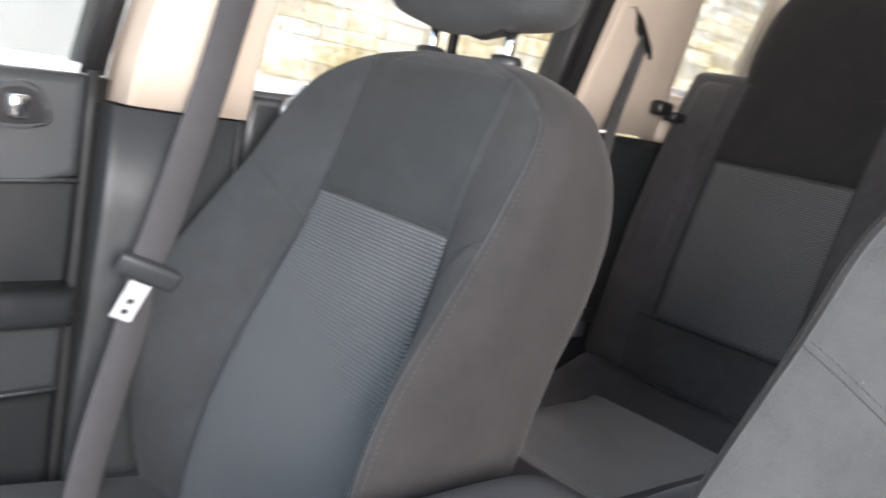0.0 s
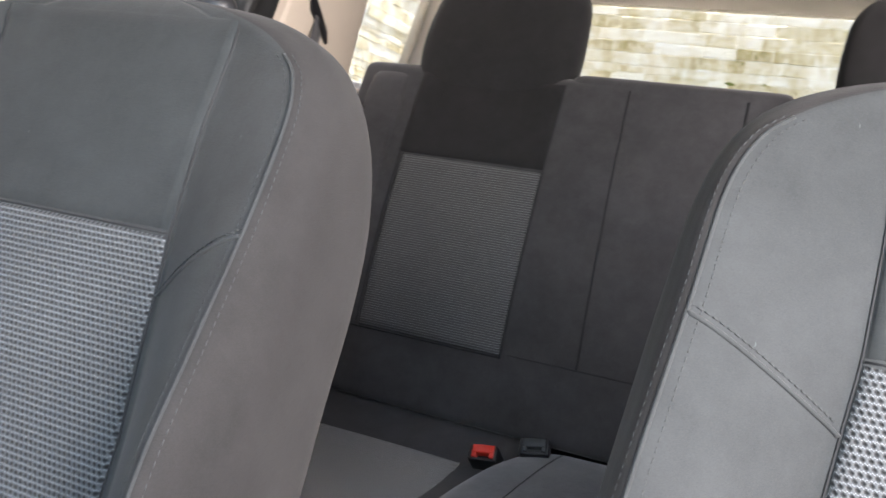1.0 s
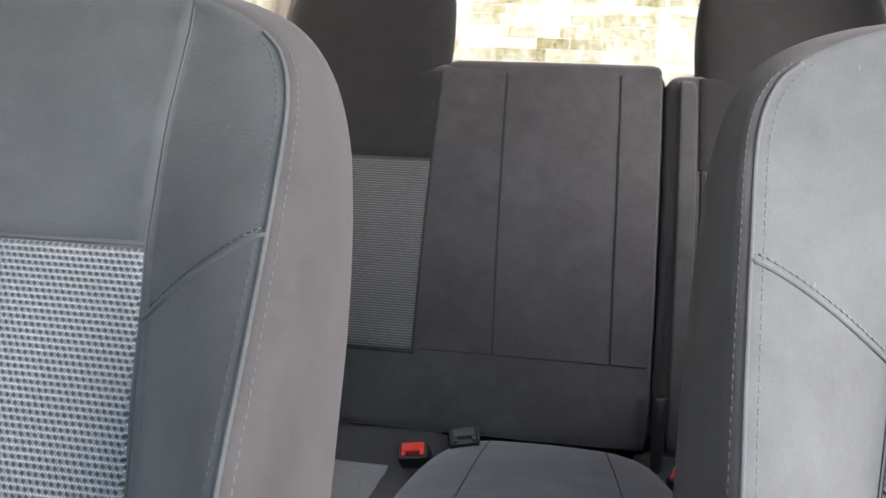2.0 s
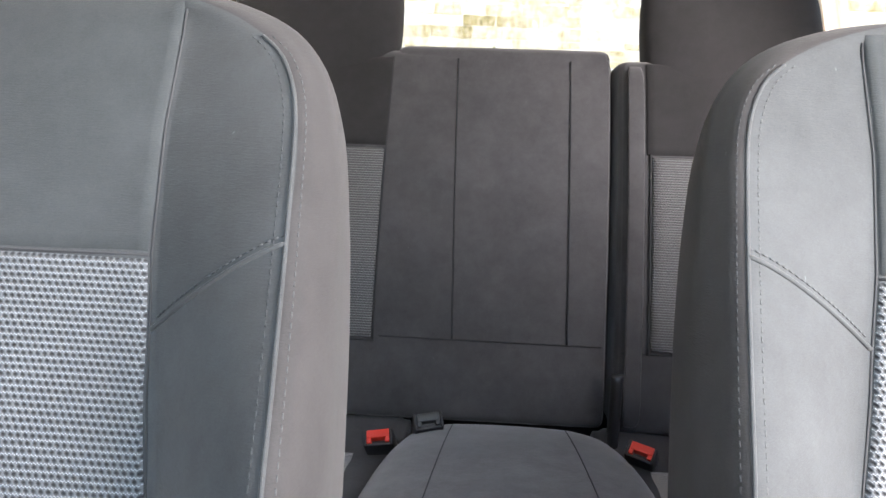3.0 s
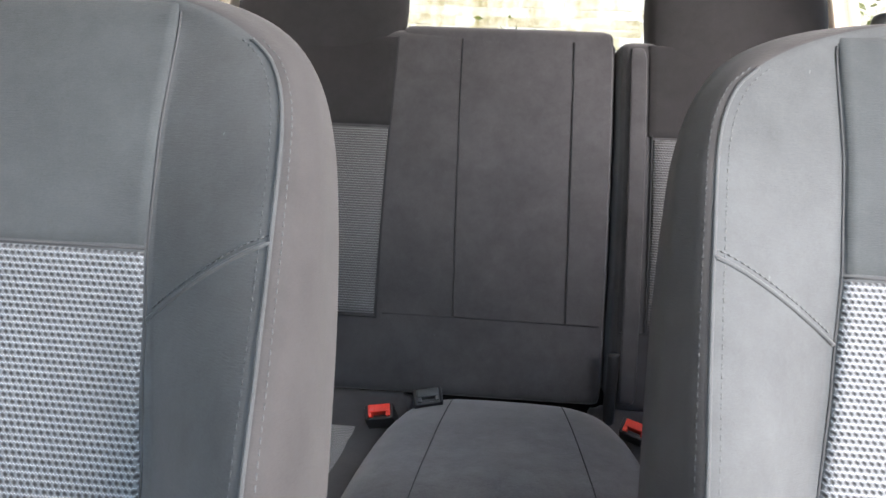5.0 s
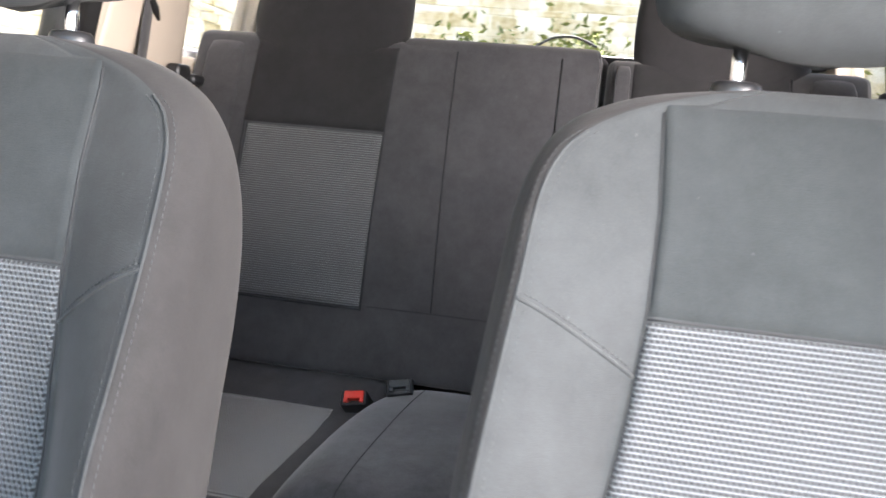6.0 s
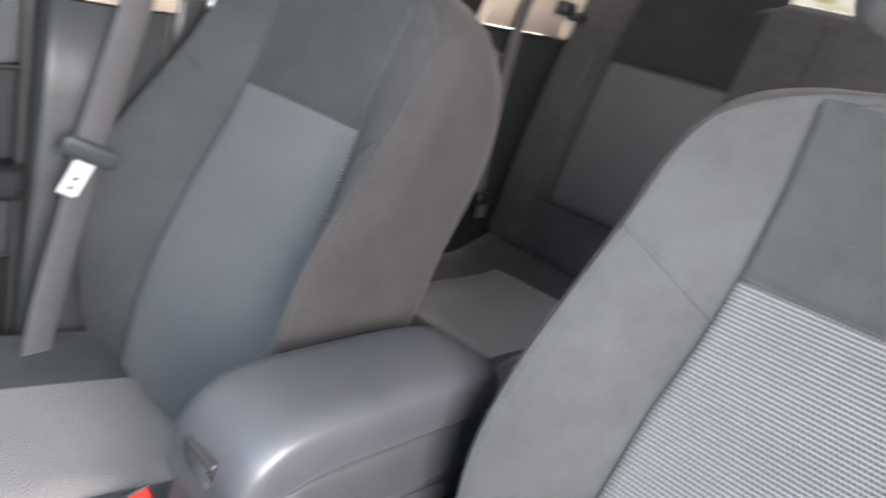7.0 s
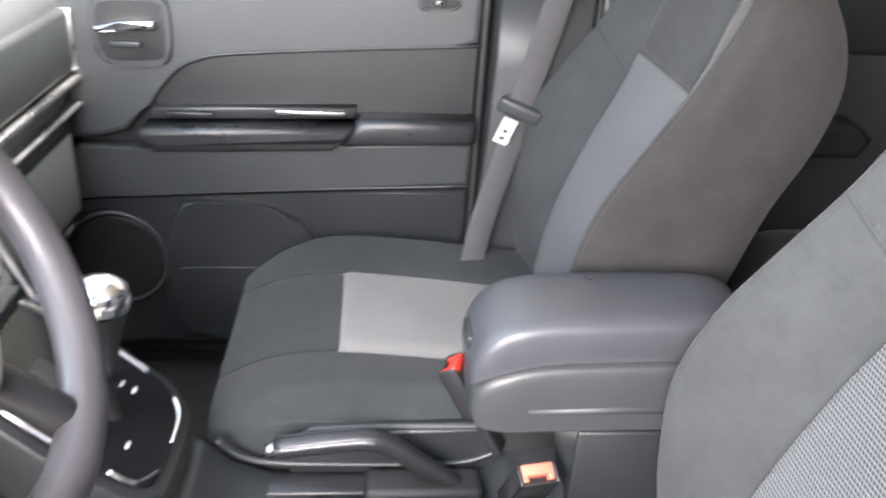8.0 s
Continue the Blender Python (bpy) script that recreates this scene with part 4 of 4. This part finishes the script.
    rf = pillar("door_frame", [(-0.60, 0.88, 0.07), (-0.615, 1.05, 0.075), (-0.64, 1.25, 0.075), (-0.66, 1.42, 0.08)], 0.0, RUBBER, s, "")
    rf.parent = rd
    part("top_frame", block(min(s * 0.60, s * 0.66), max(s * 0.60, s * 0.66), -0.60, 0.02, 1.375, 1.41, 0.008), RUBBER, rd)
    bez = part("handle_bezel", moved(ring_at(0, 0, 0, 0.030, 0.008), Matrix.Translation((s * 0.652, -0.075, 0.855)) @ Euler((0, radians(-90 * s), 0)).to_matrix().to_4x4() @ Matrix.Diagonal((0.8, 1.5, 1, 1))), SATIN, rd, "silver handle surround")
    part("handle", block(min(s * 0.640, s * 0.650), max(s * 0.640, s * 0.650), -0.105, -0.05, 0.85, 0.862, 0.004), CHROME, bez)
    pane("window_rear_door", [(s * side_x(0.88), 0.03, 0.88), (s * side_x(0.88), -0.57, 0.88), (s * side_x(1.39), -0.62, 1.39), (s * side_x(1.39), 0.0, 1.39)], "tinted rear door window glass", TINTED)
    post = part("window_divider", block(min(s * 0.672, s * 0.685), max(s * 0.672, s * 0.685), -0.345, -0.33, 0.88, 1.39, 0.002), RUBBER, rd)

pane("window_windscreen", [(-0.66, 1.28, 0.86), (0.66, 1.28, 0.86), (0.57, 0.60, 1.36), (-0.57, 0.60, 1.36)], "sloping clear windscreen glass")
pane("window_tailgate", [(-0.56, -1.72, 1.11), (0.56, -1.72, 1.11), (0.50, -1.64, 1.37), (-0.50, -1.64, 1.37)], "tinted tailgate window glass", TINTED)
gate = thing("tailgate", (0, 0, 0), "dark trimmed tailgate below the rear window", "tailgate", kind="structure")
part("panel", block(-0.66, 0.66, -1.80, -1.70, 0.10, 1.09, 0.02), TRIM, gate)
part("frame", block(-0.58, 0.58, -1.73, -1.70, 1.085, 1.125, 0.006), RUBBER, gate)
for s in (-1, 1):
    part("frame", skin([[(s * (a + d), y + e, z) for d, e in ((0, 0.012), (0.14, 0.012), (0.14, -0.03), (0, -0.03))] for a, y, z in ((0.545, -1.70, 1.10), (0.52, -1.66, 1.24), (0.47, -1.63, 1.38))]), RUBBER, gate)
part("wiper", tube(curve_through([(0.03, -1.745, 1.14), (-0.02, -1.745, 1.168), (-0.08, -1.745, 1.172), (-0.14, -1.745, 1.15)], 6), 0.004, 6), BLACK, gate, "black wiper blade")

# outer skin and footwell
for s in (1, -1):
    skin_side = thing("wall_body_%s" % ("right" if s > 0 else "left"), (0, 0, 0), "white painted outer body side", "body side", kind="structure")
    xa, xb = sorted((s * 0.745, s * 0.80))
    part("rocker", block(xa if s > 0 else xa, xb, -1.8, 1.5, -0.25, 0.06, 0.02), PAINT, skin_side)
    part("rear_skin", block(xa, xb, -1.8, -0.02 if s < 0 else 0.10, 0.02, 0.86, 0.02), PAINT, skin_side)
    if s > 0:
        part("front_skin", block(xa, xb, 0.07, 1.5, 0.02, 0.84, 0.02), PAINT, skin_side)
    xa, xb = sorted((s * 0.69, s * 0.76))
    part("sill_trim", block(xa, xb, -0.7, 1.45, -0.05, 0.085, 0.01), TRIM, skin_side)
    part("kick_panel", block(xa, xb, 1.0, 1.50, 0.02, 0.85, 0.01), TRIM, skin_side)
    part("post_core", block(xa, xb, 0.02, 0.25, 0.02, 0.86, 0.0), RUBBER, skin_side)
fw = thing("wall_front", (0, 0, 0), "dark carpeted bulkhead under the dashboard", "bulkhead", kind="structure")
part("panel", block(-0.76, 0.76, 1.40, 1.46, -0.02, 0.845, 0.0), CARPET, fw)
bonnet = tagged(part("bonnet", block(-0.78, 0.78, 1.30, 2.35, 0.60, 0.80, 0.05, 3), PAINT), "white painted bonnet beyond the windscreen", "bonnet", kind="structure")

# passenger door
door = thing("door_1", (0, 0, 0), "closed dark grey passenger door with ribbed armrest and chrome handle", "car door", kind="structure")
part("panel", plate([(0.238, 0.06), (1.03, 0.06), (1.03, 0.84), (0.238, 0.868)], 0.672, 0.73, 0.012), TRIM, door)
crease = [(q[1], q[2]) for q in curve_through([(0, 0.240, 0.738), (0, 0.50, 0.721), (0, 0.66, 0.708), (0, 0.72, 0.699), (0, 0.765, 0.680), (0, 0.80, 0.645), (0, 0.828, 0.605)], 4)]
part("upper_pad", plate([(y, z + 0.003) for y, z in crease] + [(0.865, 0.560), (0.92, 0.545), (1.02, 0.540), (1.02, 0.835), (0.240, 0.864)], 0.642, 0.70, 0.012, 4), UPPER_PAD_LIT, door, "soft grained upper pad")
part("crease_lip", tube([(0.6445, y, z) for y, z in crease], 0.0034, 8), TRIM_SOFT, door)
part("insert", plate([(0.240, 0.575), (0.838, 0.568)] + [(y - 0.002, z - 0.002) for y, z in crease[::-1][:-1]] + [(0.240, 0.736)], 0.657, 0.70, 0.004), TRIM, door, "smooth dark insert")
part("armrest", plate([(0.240, 0.562), (0.480, 0.556), (0.450, 0.606), (0.240, 0.609)], 0.604, 0.68, 0.016, 4), DOOR_PAD, door, "padded dark armrest")
part("pull_handle", plate([(0.476, 0.562), (0.80, 0.550), (0.850, 0.556), (0.830, 0.580), (0.458, 0.594)], 0.596, 0.68, 0.012, 4), DOOR_PAD, door, "long padded pull handle")
# flat black plate in place of the shaded hollow behind the pull
part("pull_recess_shade", plate([(0.456, 0.596), (0.83, 0.583), (0.815, 0.608), (0.456, 0.620)], 0.640, 0.69, 0.006), BLACK, door)
part("pull_under", plate([(0.500, 0.541), (0.82, 0.529), (0.83, 0.547), (0.482, 0.559)], 0.618, 0.69, 0.006), DOOR_PAD, door)
# dark strip that paints the shade of the slot under the pull
part("pull_slot_shade", plate([(0.484, 0.555), (0.82, 0.544), (0.83, 0.551), (0.480, 0.563)], 0.612, 0.69, 0.002), RUBBER, door)
part("switch_plate", block(0.630, 0.642, 0.475, 0.600, 0.603, 0.612, 0.002), SATIN, door, "silver switch strip")
part("switch", block(0.626, 0.64, 0.71, 0.79, 0.593, 0.604, 0.003), BLACK, door)
part("middle_panel", plate([(0.240, 0.470), (0.60, 0.452), (0.98, 0.428), (1.02, 0.43), (1.02, 0.536), (0.80, 0.527), (0.50, 0.538), (0.46, 0.552), (0.240, 0.559)], 0.640, 0.70, 0.010, 3), TRIM_SOFT, door)
part("lower_panel", plate([(0.240, 0.10), (1.02, 0.10), (1.02, 0.420), (0.98, 0.418), (0.60, 0.442), (0.240, 0.462)], 0.650, 0.70, 0.012, 3), TRIM, door)
part("ledge_lip", tube(curve_through([(0.643, 0.240, 0.470), (0.643, 0.60, 0.452), (0.643, 0.98, 0.428)], 6), 0.0032, 8), TRIM_SOFT, door)
part("map_pocket", plate([(0.50, 0.14), (0.80, 0.14), (0.80, 0.40), (0.72, 0.425), (0.63, 0.42), (0.56, 0.385), (0.52, 0.32)], 0.632, 0.68, 0.010, 3, 3), TRIM, door, "moulded map pocket")
part("pocket_rim", tube([(0.636, y, 0.292 - 0.02 * (y - 0.50)) for y in np.linspace(0.52, 0.79, 12)], 0.005, 6), TRIM_SOFT, door)
spk = part("speaker", moved(ring_at(0, 0, 0, 0.095, 0.012), Matrix.Translation((0.650, 0.915, 0.30)) @ Euler((0, radians(-90), 0)).to_matrix().to_4x4()), TRIM_SOFT, door, "round speaker surround")
part("grille", moved(flat_plate([(0.09 * math.cos(a), 0.09 * math.sin(a)) for a in np.linspace(0, 2 * math.pi, 17)[:-1]], 0, 0.006, 0.003, 2), Matrix.Translation((0.648, 0.915, 0.30)) @ Euler((0, radians(-90), 0)).to_matrix().to_4x4()), BLACK, spk)
bez = part("handle_bezel", plate([(0.775, 0.70), (0.80, 0.682), (0.87, 0.680), (0.90, 0.705), (0.905, 0.78), (0.88, 0.80), (0.79, 0.80), (0.772, 0.775)], 0.632, 0.66, 0.005, 3, 4), TRIM_SOFT, door, "rounded handle surround")
# black sheet on the surround; its colour gives the cup's dark depth
part("handle_cup_shade", plate([(0.785, 0.708), (0.80, 0.695), (0.868, 0.692), (0.888, 0.71), (0.892, 0.772), (0.874, 0.79), (0.796, 0.79), (0.784, 0.77)], 0.6295, 0.66, 0.002, 2, 4), BLACK, bez)
part("handle", plate([(0.792, 0.748), (0.890, 0.740), (0.892, 0.752), (0.85, 0.760), (0.795, 0.763)], 0.608, 0.632, 0.006), CHROME, bez, "chrome pull handle")
part("lock_tab", block(0.620, 0.634, 0.82, 0.87, 0.715, 0.727, 0.003), TRIM_SOFT, bez)
lock = part("lock_bezel", plate([(0.284, 0.800), (0.346, 0.797), (0.350, 0.822), (0.336, 0.842), (0.316, 0.848), (0.296, 0.844), (0.283, 0.824)], 0.634, 0.66, 0.003, 2, 3), TRIM_SOFT, door, "grey lock surround")
# black sheet again, painting the shade inside the lock's hollow
part("lock_cup_shade", plate([(0.289, 0.804), (0.341, 0.801), (0.344, 0.821), (0.333, 0.837), (0.316, 0.842), (0.299, 0.838), (0.289, 0.823)], 0.632, 0.66, 0.002, 2, 3), BLACK, lock)
part("lock_pin", block(0.622, 0.64, 0.306, 0.326, 0.806, 0.834, 0.004), CHROME, lock)
part("sill", block(0.668, 0.74, 0.24, 1.0, 0.858, 0.876, 0.004), PAINT, door)
part("seal", tube([(0.655, 0.231, z) for z in np.linspace(0.10, 0.87, 12)] , 0.008, 8), RUBBER, door, "black rubber door seal")
part("window_frame", skin([[(lean(z) + dx, y + dy, z) for dx, dy in ((-0.008, -0.016), (-0.008, 0.012), (0.05, 0.012), (0.05, -0.016))] for y, z in ((0.232, 0.865), (0.215, 1.0), (0.19, 1.2), (0.16, 1.40))]), RUBBER, door)
pane("window_door", [(side_x(0.86), 0.24, 0.86), (side_x(0.86), 0.98, 0.86), (side_x(1.34), 0.62, 1.34), (side_x(1.39), 0.45, 1.39), (side_x(1.40), 0.17, 1.40)], "clear passenger door window glass")


# ---- seat belts ----
belt = thing("seat_belt", (-0.018, -0.012, 0.008), "grey seat belt hanging on the pillar with metal tongue", "seat belt", "seat belts")
up = curve_through([(0.617, 0.045, 1.19), (0.618, 0.09, 1.02), (0.620, 0.120, 0.86), (0.612, 0.160, 0.70), (0.606, 0.178, 0.640)], 8)
part("webbing", ribbon(up, (0.15, -1.0, -0.2), 0.050), BELT, belt)
low = curve_through([(0.606, 0.178, 0.640), (0.592, 0.196, 0.56), (0.572, 0.222, 0.48), (0.560, 0.238, 0.42), (0.556, 0.246, 0.37), (0.556, 0.248, 0.32)], 8)
part("webbing", ribbon(low, (0.25, -1.0, -0.25), 0.048), BELT, belt)
tm = Matrix.Translation((0.598, 0.180, 0.634)) @ Euler((radians(0), radians(-12), radians(-14))).to_matrix().to_4x4() @ Euler((radians(20), 0, 0)).to_matrix().to_4x4()
hold = part("tongue_holder", moved(join(block(-0.010, 0.008, -0.040, 0.040, -0.014, 0.014, 0.006, 3)), tm), TRIM_SOFT, belt, "grey plastic tongue holder")
def holed_plate(x0, x1, ys, zs, holes):
    """A plate in cells between ys and zs, open at the named cells."""
    bm = bmesh.new()
    cells = {(i, k) for i in range(len(ys) - 1) for k in range(len(zs) - 1)} - set(holes)
    corner = {}

    def v(x, i, k):
        key = (x, i, k)
        if key not in corner:
            corner[key] = bm.verts.new((x, ys[i], zs[k]))
        return corner[key]

    for i, k in cells:
        ring = [(i, k), (i + 1, k), (i + 1, k + 1), (i, k + 1)]
        for x in (x0, x1):
            bm.faces.new([v(x, *q) for q in ring])
        for n, (di, dk) in enumerate(((0, -1), (1, 0), (0, 1), (-1, 0))):
            if (i + di, k + dk) not in cells:
                a, c = ring[n], ring[(n + 1) % 4]
                bm.faces.new((v(x0, *a), v(x0, *c), v(x1, *c), v(x1, *a)))
    return bm


tg = holed_plate(-0.0345, -0.0320, (-0.002, 0.006, 0.0150, 0.0235), (-0.056, -0.049, -0.041, -0.034, -0.026, -0.004), ((1, 1), (1, 3)))
part("tongue", moved(tg, tm), STEEL, belt, "bright steel tongue", False)

rbelt = thing("seat_belt", (0, 0, 0), "dark grey rear seat belt running from the cream pillar slot", "seat belt", "seat belts")
down = curve_through([(0.622, -0.768, 1.090), (0.620, -0.750, 1.02), (0.612, -0.714, 0.90), (0.585, -0.675, 0.72), (0.560, -0.655, 0.565)], 8)
part("webbing", ribbon(down, (0.25, -1.0, 0.0), 0.045), BELT, rbelt)
down2 = curve_through([(0.628, -0.69, 0.855), (0.625, -0.66, 0.76), (0.615, -0.625, 0.60), (0.600, -0.60, 0.47), (0.61, -0.60, 0.40)], 8)
part("webbing", ribbon(down2, (0.25, -1.0, 0.0), 0.045), BELT, rbelt)
part("slot", plate([(-0.700, 1.135), (-0.715, 1.145), (-0.735, 1.10), (-0.800, 1.055), (-0.795, 1.078), (-0.745, 1.125), (-0.730, 1.14)], 0.618, 0.640, 0.004), BLACK, rbelt, "black belt guide")
part("tongue", block(0.540, 0.548, -0.671, -0.645, 0.518, 0.553, 0.003), SATIN, rbelt)
part("tongue_cover", block(0.536, 0.552, -0.685, -0.632, 0.548, 0.574, 0.005), BLACK, rbelt)
clip = tagged(part("belt_clip", join(block(0.610, 0.640, -0.905, -0.855, 0.955, 0.985, 0.008), block(0.600, 0.63, -0.94, -0.895, 0.948, 0.968, 0.006)), BLACK), "black plastic belt clip on the cream pillar", "clip")


# ---- outside ----
tagged(part("ground", block(-60, 60, -60, 60, -0.42, -0.40, 0, 1), plain("grey_paving", (0.17, 0.16, 0.145), 0.9, grain=60, relief=0.6, stain=0.7, vary=0.25)), "dusty grey paved ground", "ground", kind="structure")


def stone_material():
    m, nt, b = material("sandstone")
    geo = nt.nodes.new("ShaderNodeNewGeometry")
    n1 = noise_tex(nt, 1.6, 8, 0.75, stretch=(1.7, 1.7, 0.6))
    n2 = noise_tex(nt, 14, 5, 0.65)
    f = maths(nt, "ADD", maths(nt, "MULTIPLY", geo.outputs["Random Per Island"], 0.16), maths(nt, "ADD", maths(nt, "MULTIPLY", n1, 0.65), maths(nt, "MULTIPLY", n2, 0.35)))
    nt.links.new(ramp(nt, f, [(0.36, (0.10, 0.085, 0.035)), (0.45, (0.38, 0.31, 0.15)), (0.54, (0.58, 0.51, 0.35)), (0.66, (0.76, 0.72, 0.63))]), b.inputs["Base Color"])
    b.inputs["Roughness"].default_value = 0.95
    bump(nt, b, n2, 0.8, 0.03)
    return m


STONE = stone_material()


def stone_wall(length, height, seed):
    """Courses of rough blocks with recessed joints, along x, facing -y."""
    rnd = random.Random(seed)
    verts, faces = [], []
    z = 0.0
    while z < height:
        h = rnd.uniform(0.05, 0.15)
        x = -length / 2 - rnd.uniform(0, 0.4)
        while x < length / 2:
            w = rnd.uniform(0.14, 0.5)
            d = rnd.uniform(-0.006, 0.003)
            b = len(verts)
            g = 0.002
            for yy, gg in ((0.25, 0), (d + 0.006, 0), (d, 0.008)):
                for px, pz in ((x + g + gg, z + g + gg), (x + w - g - gg, z + g + gg), (x + w - g - gg, z + h - g - gg), (x + g + gg, z + h - g - gg)):
                    verts.append((px + rnd.uniform(-0.014, 0.014), yy, pz + rnd.uniform(-0.012, 0.012)))
            for r in (0, 4):
                for k in range(4):
                    q = (k + 1) % 4
                    faces.append((b + r + k, b + r + q, b + r + 4 + q, b + r + 4 + k))
            faces.append((b + 8, b + 9, b + 10, b + 11))
            x += w
        z += h
    me = bpy.data.meshes.new("stones")
    me.from_pydata(verts, [], faces)
    me.materials.append(STONE)
    return me


for nm, at, turn, length, hgt, seed in (("wall_garden_right", (3.6, -8.6, -0.4), -90, 15, 5.2, 4), ("wall_garden_rear", (0, -8.2, -0.4), 180, 24, 4.6, 9)):
    w = thing(nm, at, "rough yellowish sandstone retaining wall in sunlight", "stone wall", kind="structure")
    w.rotation_euler = Euler((0, 0, radians(turn)))
    st = new("stones", stone_wall(length, hgt, seed))
    st.parent = w
    tagged(st, kind="stuff")
    part("mortar", block(-length / 2, length / 2, 0.007, 0.40, 0, hgt, 0), STONE, w)


# made-up pale stretch, there so the front window looks out on blown white
tagged(part("wall_white_outlook", block(3.6, 3.9, -1.08, 9.0, -0.4, 4.8, 0.02), plain("white_outlook", (0.40, 0.39, 0.37), 0.9, grain=30, relief=0.4, stain=0.8, vary=0.06)), "pale wall added to make the front window's outlook white", "plaster wall", kind="structure")


# wall out of view, added to cut the light coming in from the left
tagged(part("unseen_wall_left", block(-3.4, -3.1, -9.0, 6.0, -0.4, 2.2, 0.02), plain("grey_render", (0.16, 0.15, 0.14), 0.9, grain=30, relief=0.4, stain=0.8, vary=0.2)), "unseen grey wall added to hold back light from the open door side", "garden wall", kind="structure")


def leaf_material(name, col):
    m, nt, b = material(name)
    geo = nt.nodes.new("ShaderNodeNewGeometry")
    nt.links.new(ramp(nt, geo.outputs["Random Per Island"], [(0.0, tuple(c * 0.6 for c in col)), (1.0, tuple(min(1, c * 1.5) for c in col))]), b.inputs["Base Color"])
    b.inputs["Roughness"].default_value = 0.6
    return m


LEAF = leaf_material("leaf", (0.11, 0.13, 0.03))
BARK = plain("bark", (0.11, 0.08, 0.05), 0.95, grain=40, relief=0.8, vary=0.3)


def shrub(at, height, spread, seed):
    rnd = random.Random(seed)
    t = thing("shrub", at, "sparse yellowish green shrub in front of the wall", "shrub", "shrubs")
    bm = bmesh.new()
    tips = []
    for k in range(6):
        a = rnd.uniform(0, 6.28)
        r = rnd.uniform(0.2, 1) * spread
        pts = [(0, 0, 0), (0.2 * r * math.cos(a), 0.2 * r * math.sin(a), 0.35 * height), (0.6 * r * math.cos(a + 0.3), 0.6 * r * math.sin(a + 0.3), 0.7 * height), (r * math.cos(a), r * math.sin(a), height * rnd.uniform(0.8, 1.0))]
        c = curve_through(pts, 4)
        tube(c[:7], 0.028, 6, bm)
        tube(c[6:], 0.014, 5, bm)
        tips += [Vector(q) for q in c[5:]]
    part("trunk", bm, BARK, t)
    verts, faces = [], []
    for k in range(1500):
        p = rnd.choice(tips) + Vector((rnd.gauss(0, 0.16), rnd.gauss(0, 0.16), rnd.gauss(0, 0.14)))
        u = Vector((rnd.gauss(0, 1), rnd.gauss(0, 1), rnd.gauss(0, 1))).normalized() * rnd.uniform(0.03, 0.06)
        v = u.orthogonal().normalized() * u.length * 0.45
        b = len(verts)
        verts += [tuple(p - u), tuple(p + v), tuple(p + u), tuple(p - v)]
        faces.append((b, b + 1, b + 2, b + 3))
    me = bpy.data.meshes.new("crown")
    me.from_pydata(verts, [], faces)
    me.materials.append(LEAF)
    ob = new("crown", me)
    ob.parent = t
    return t


for k, (x, y, h, sp) in enumerate(((-1.9, -7.3, 2.3, 0.6), (0.15, -7.4, 2.2, 0.45), (1.3, -7.3, 2.1, 0.5), (-3.4, -7.2, 2.6, 0.8))):
    shrub((x, y, -0.4), h, sp, 20 + k)
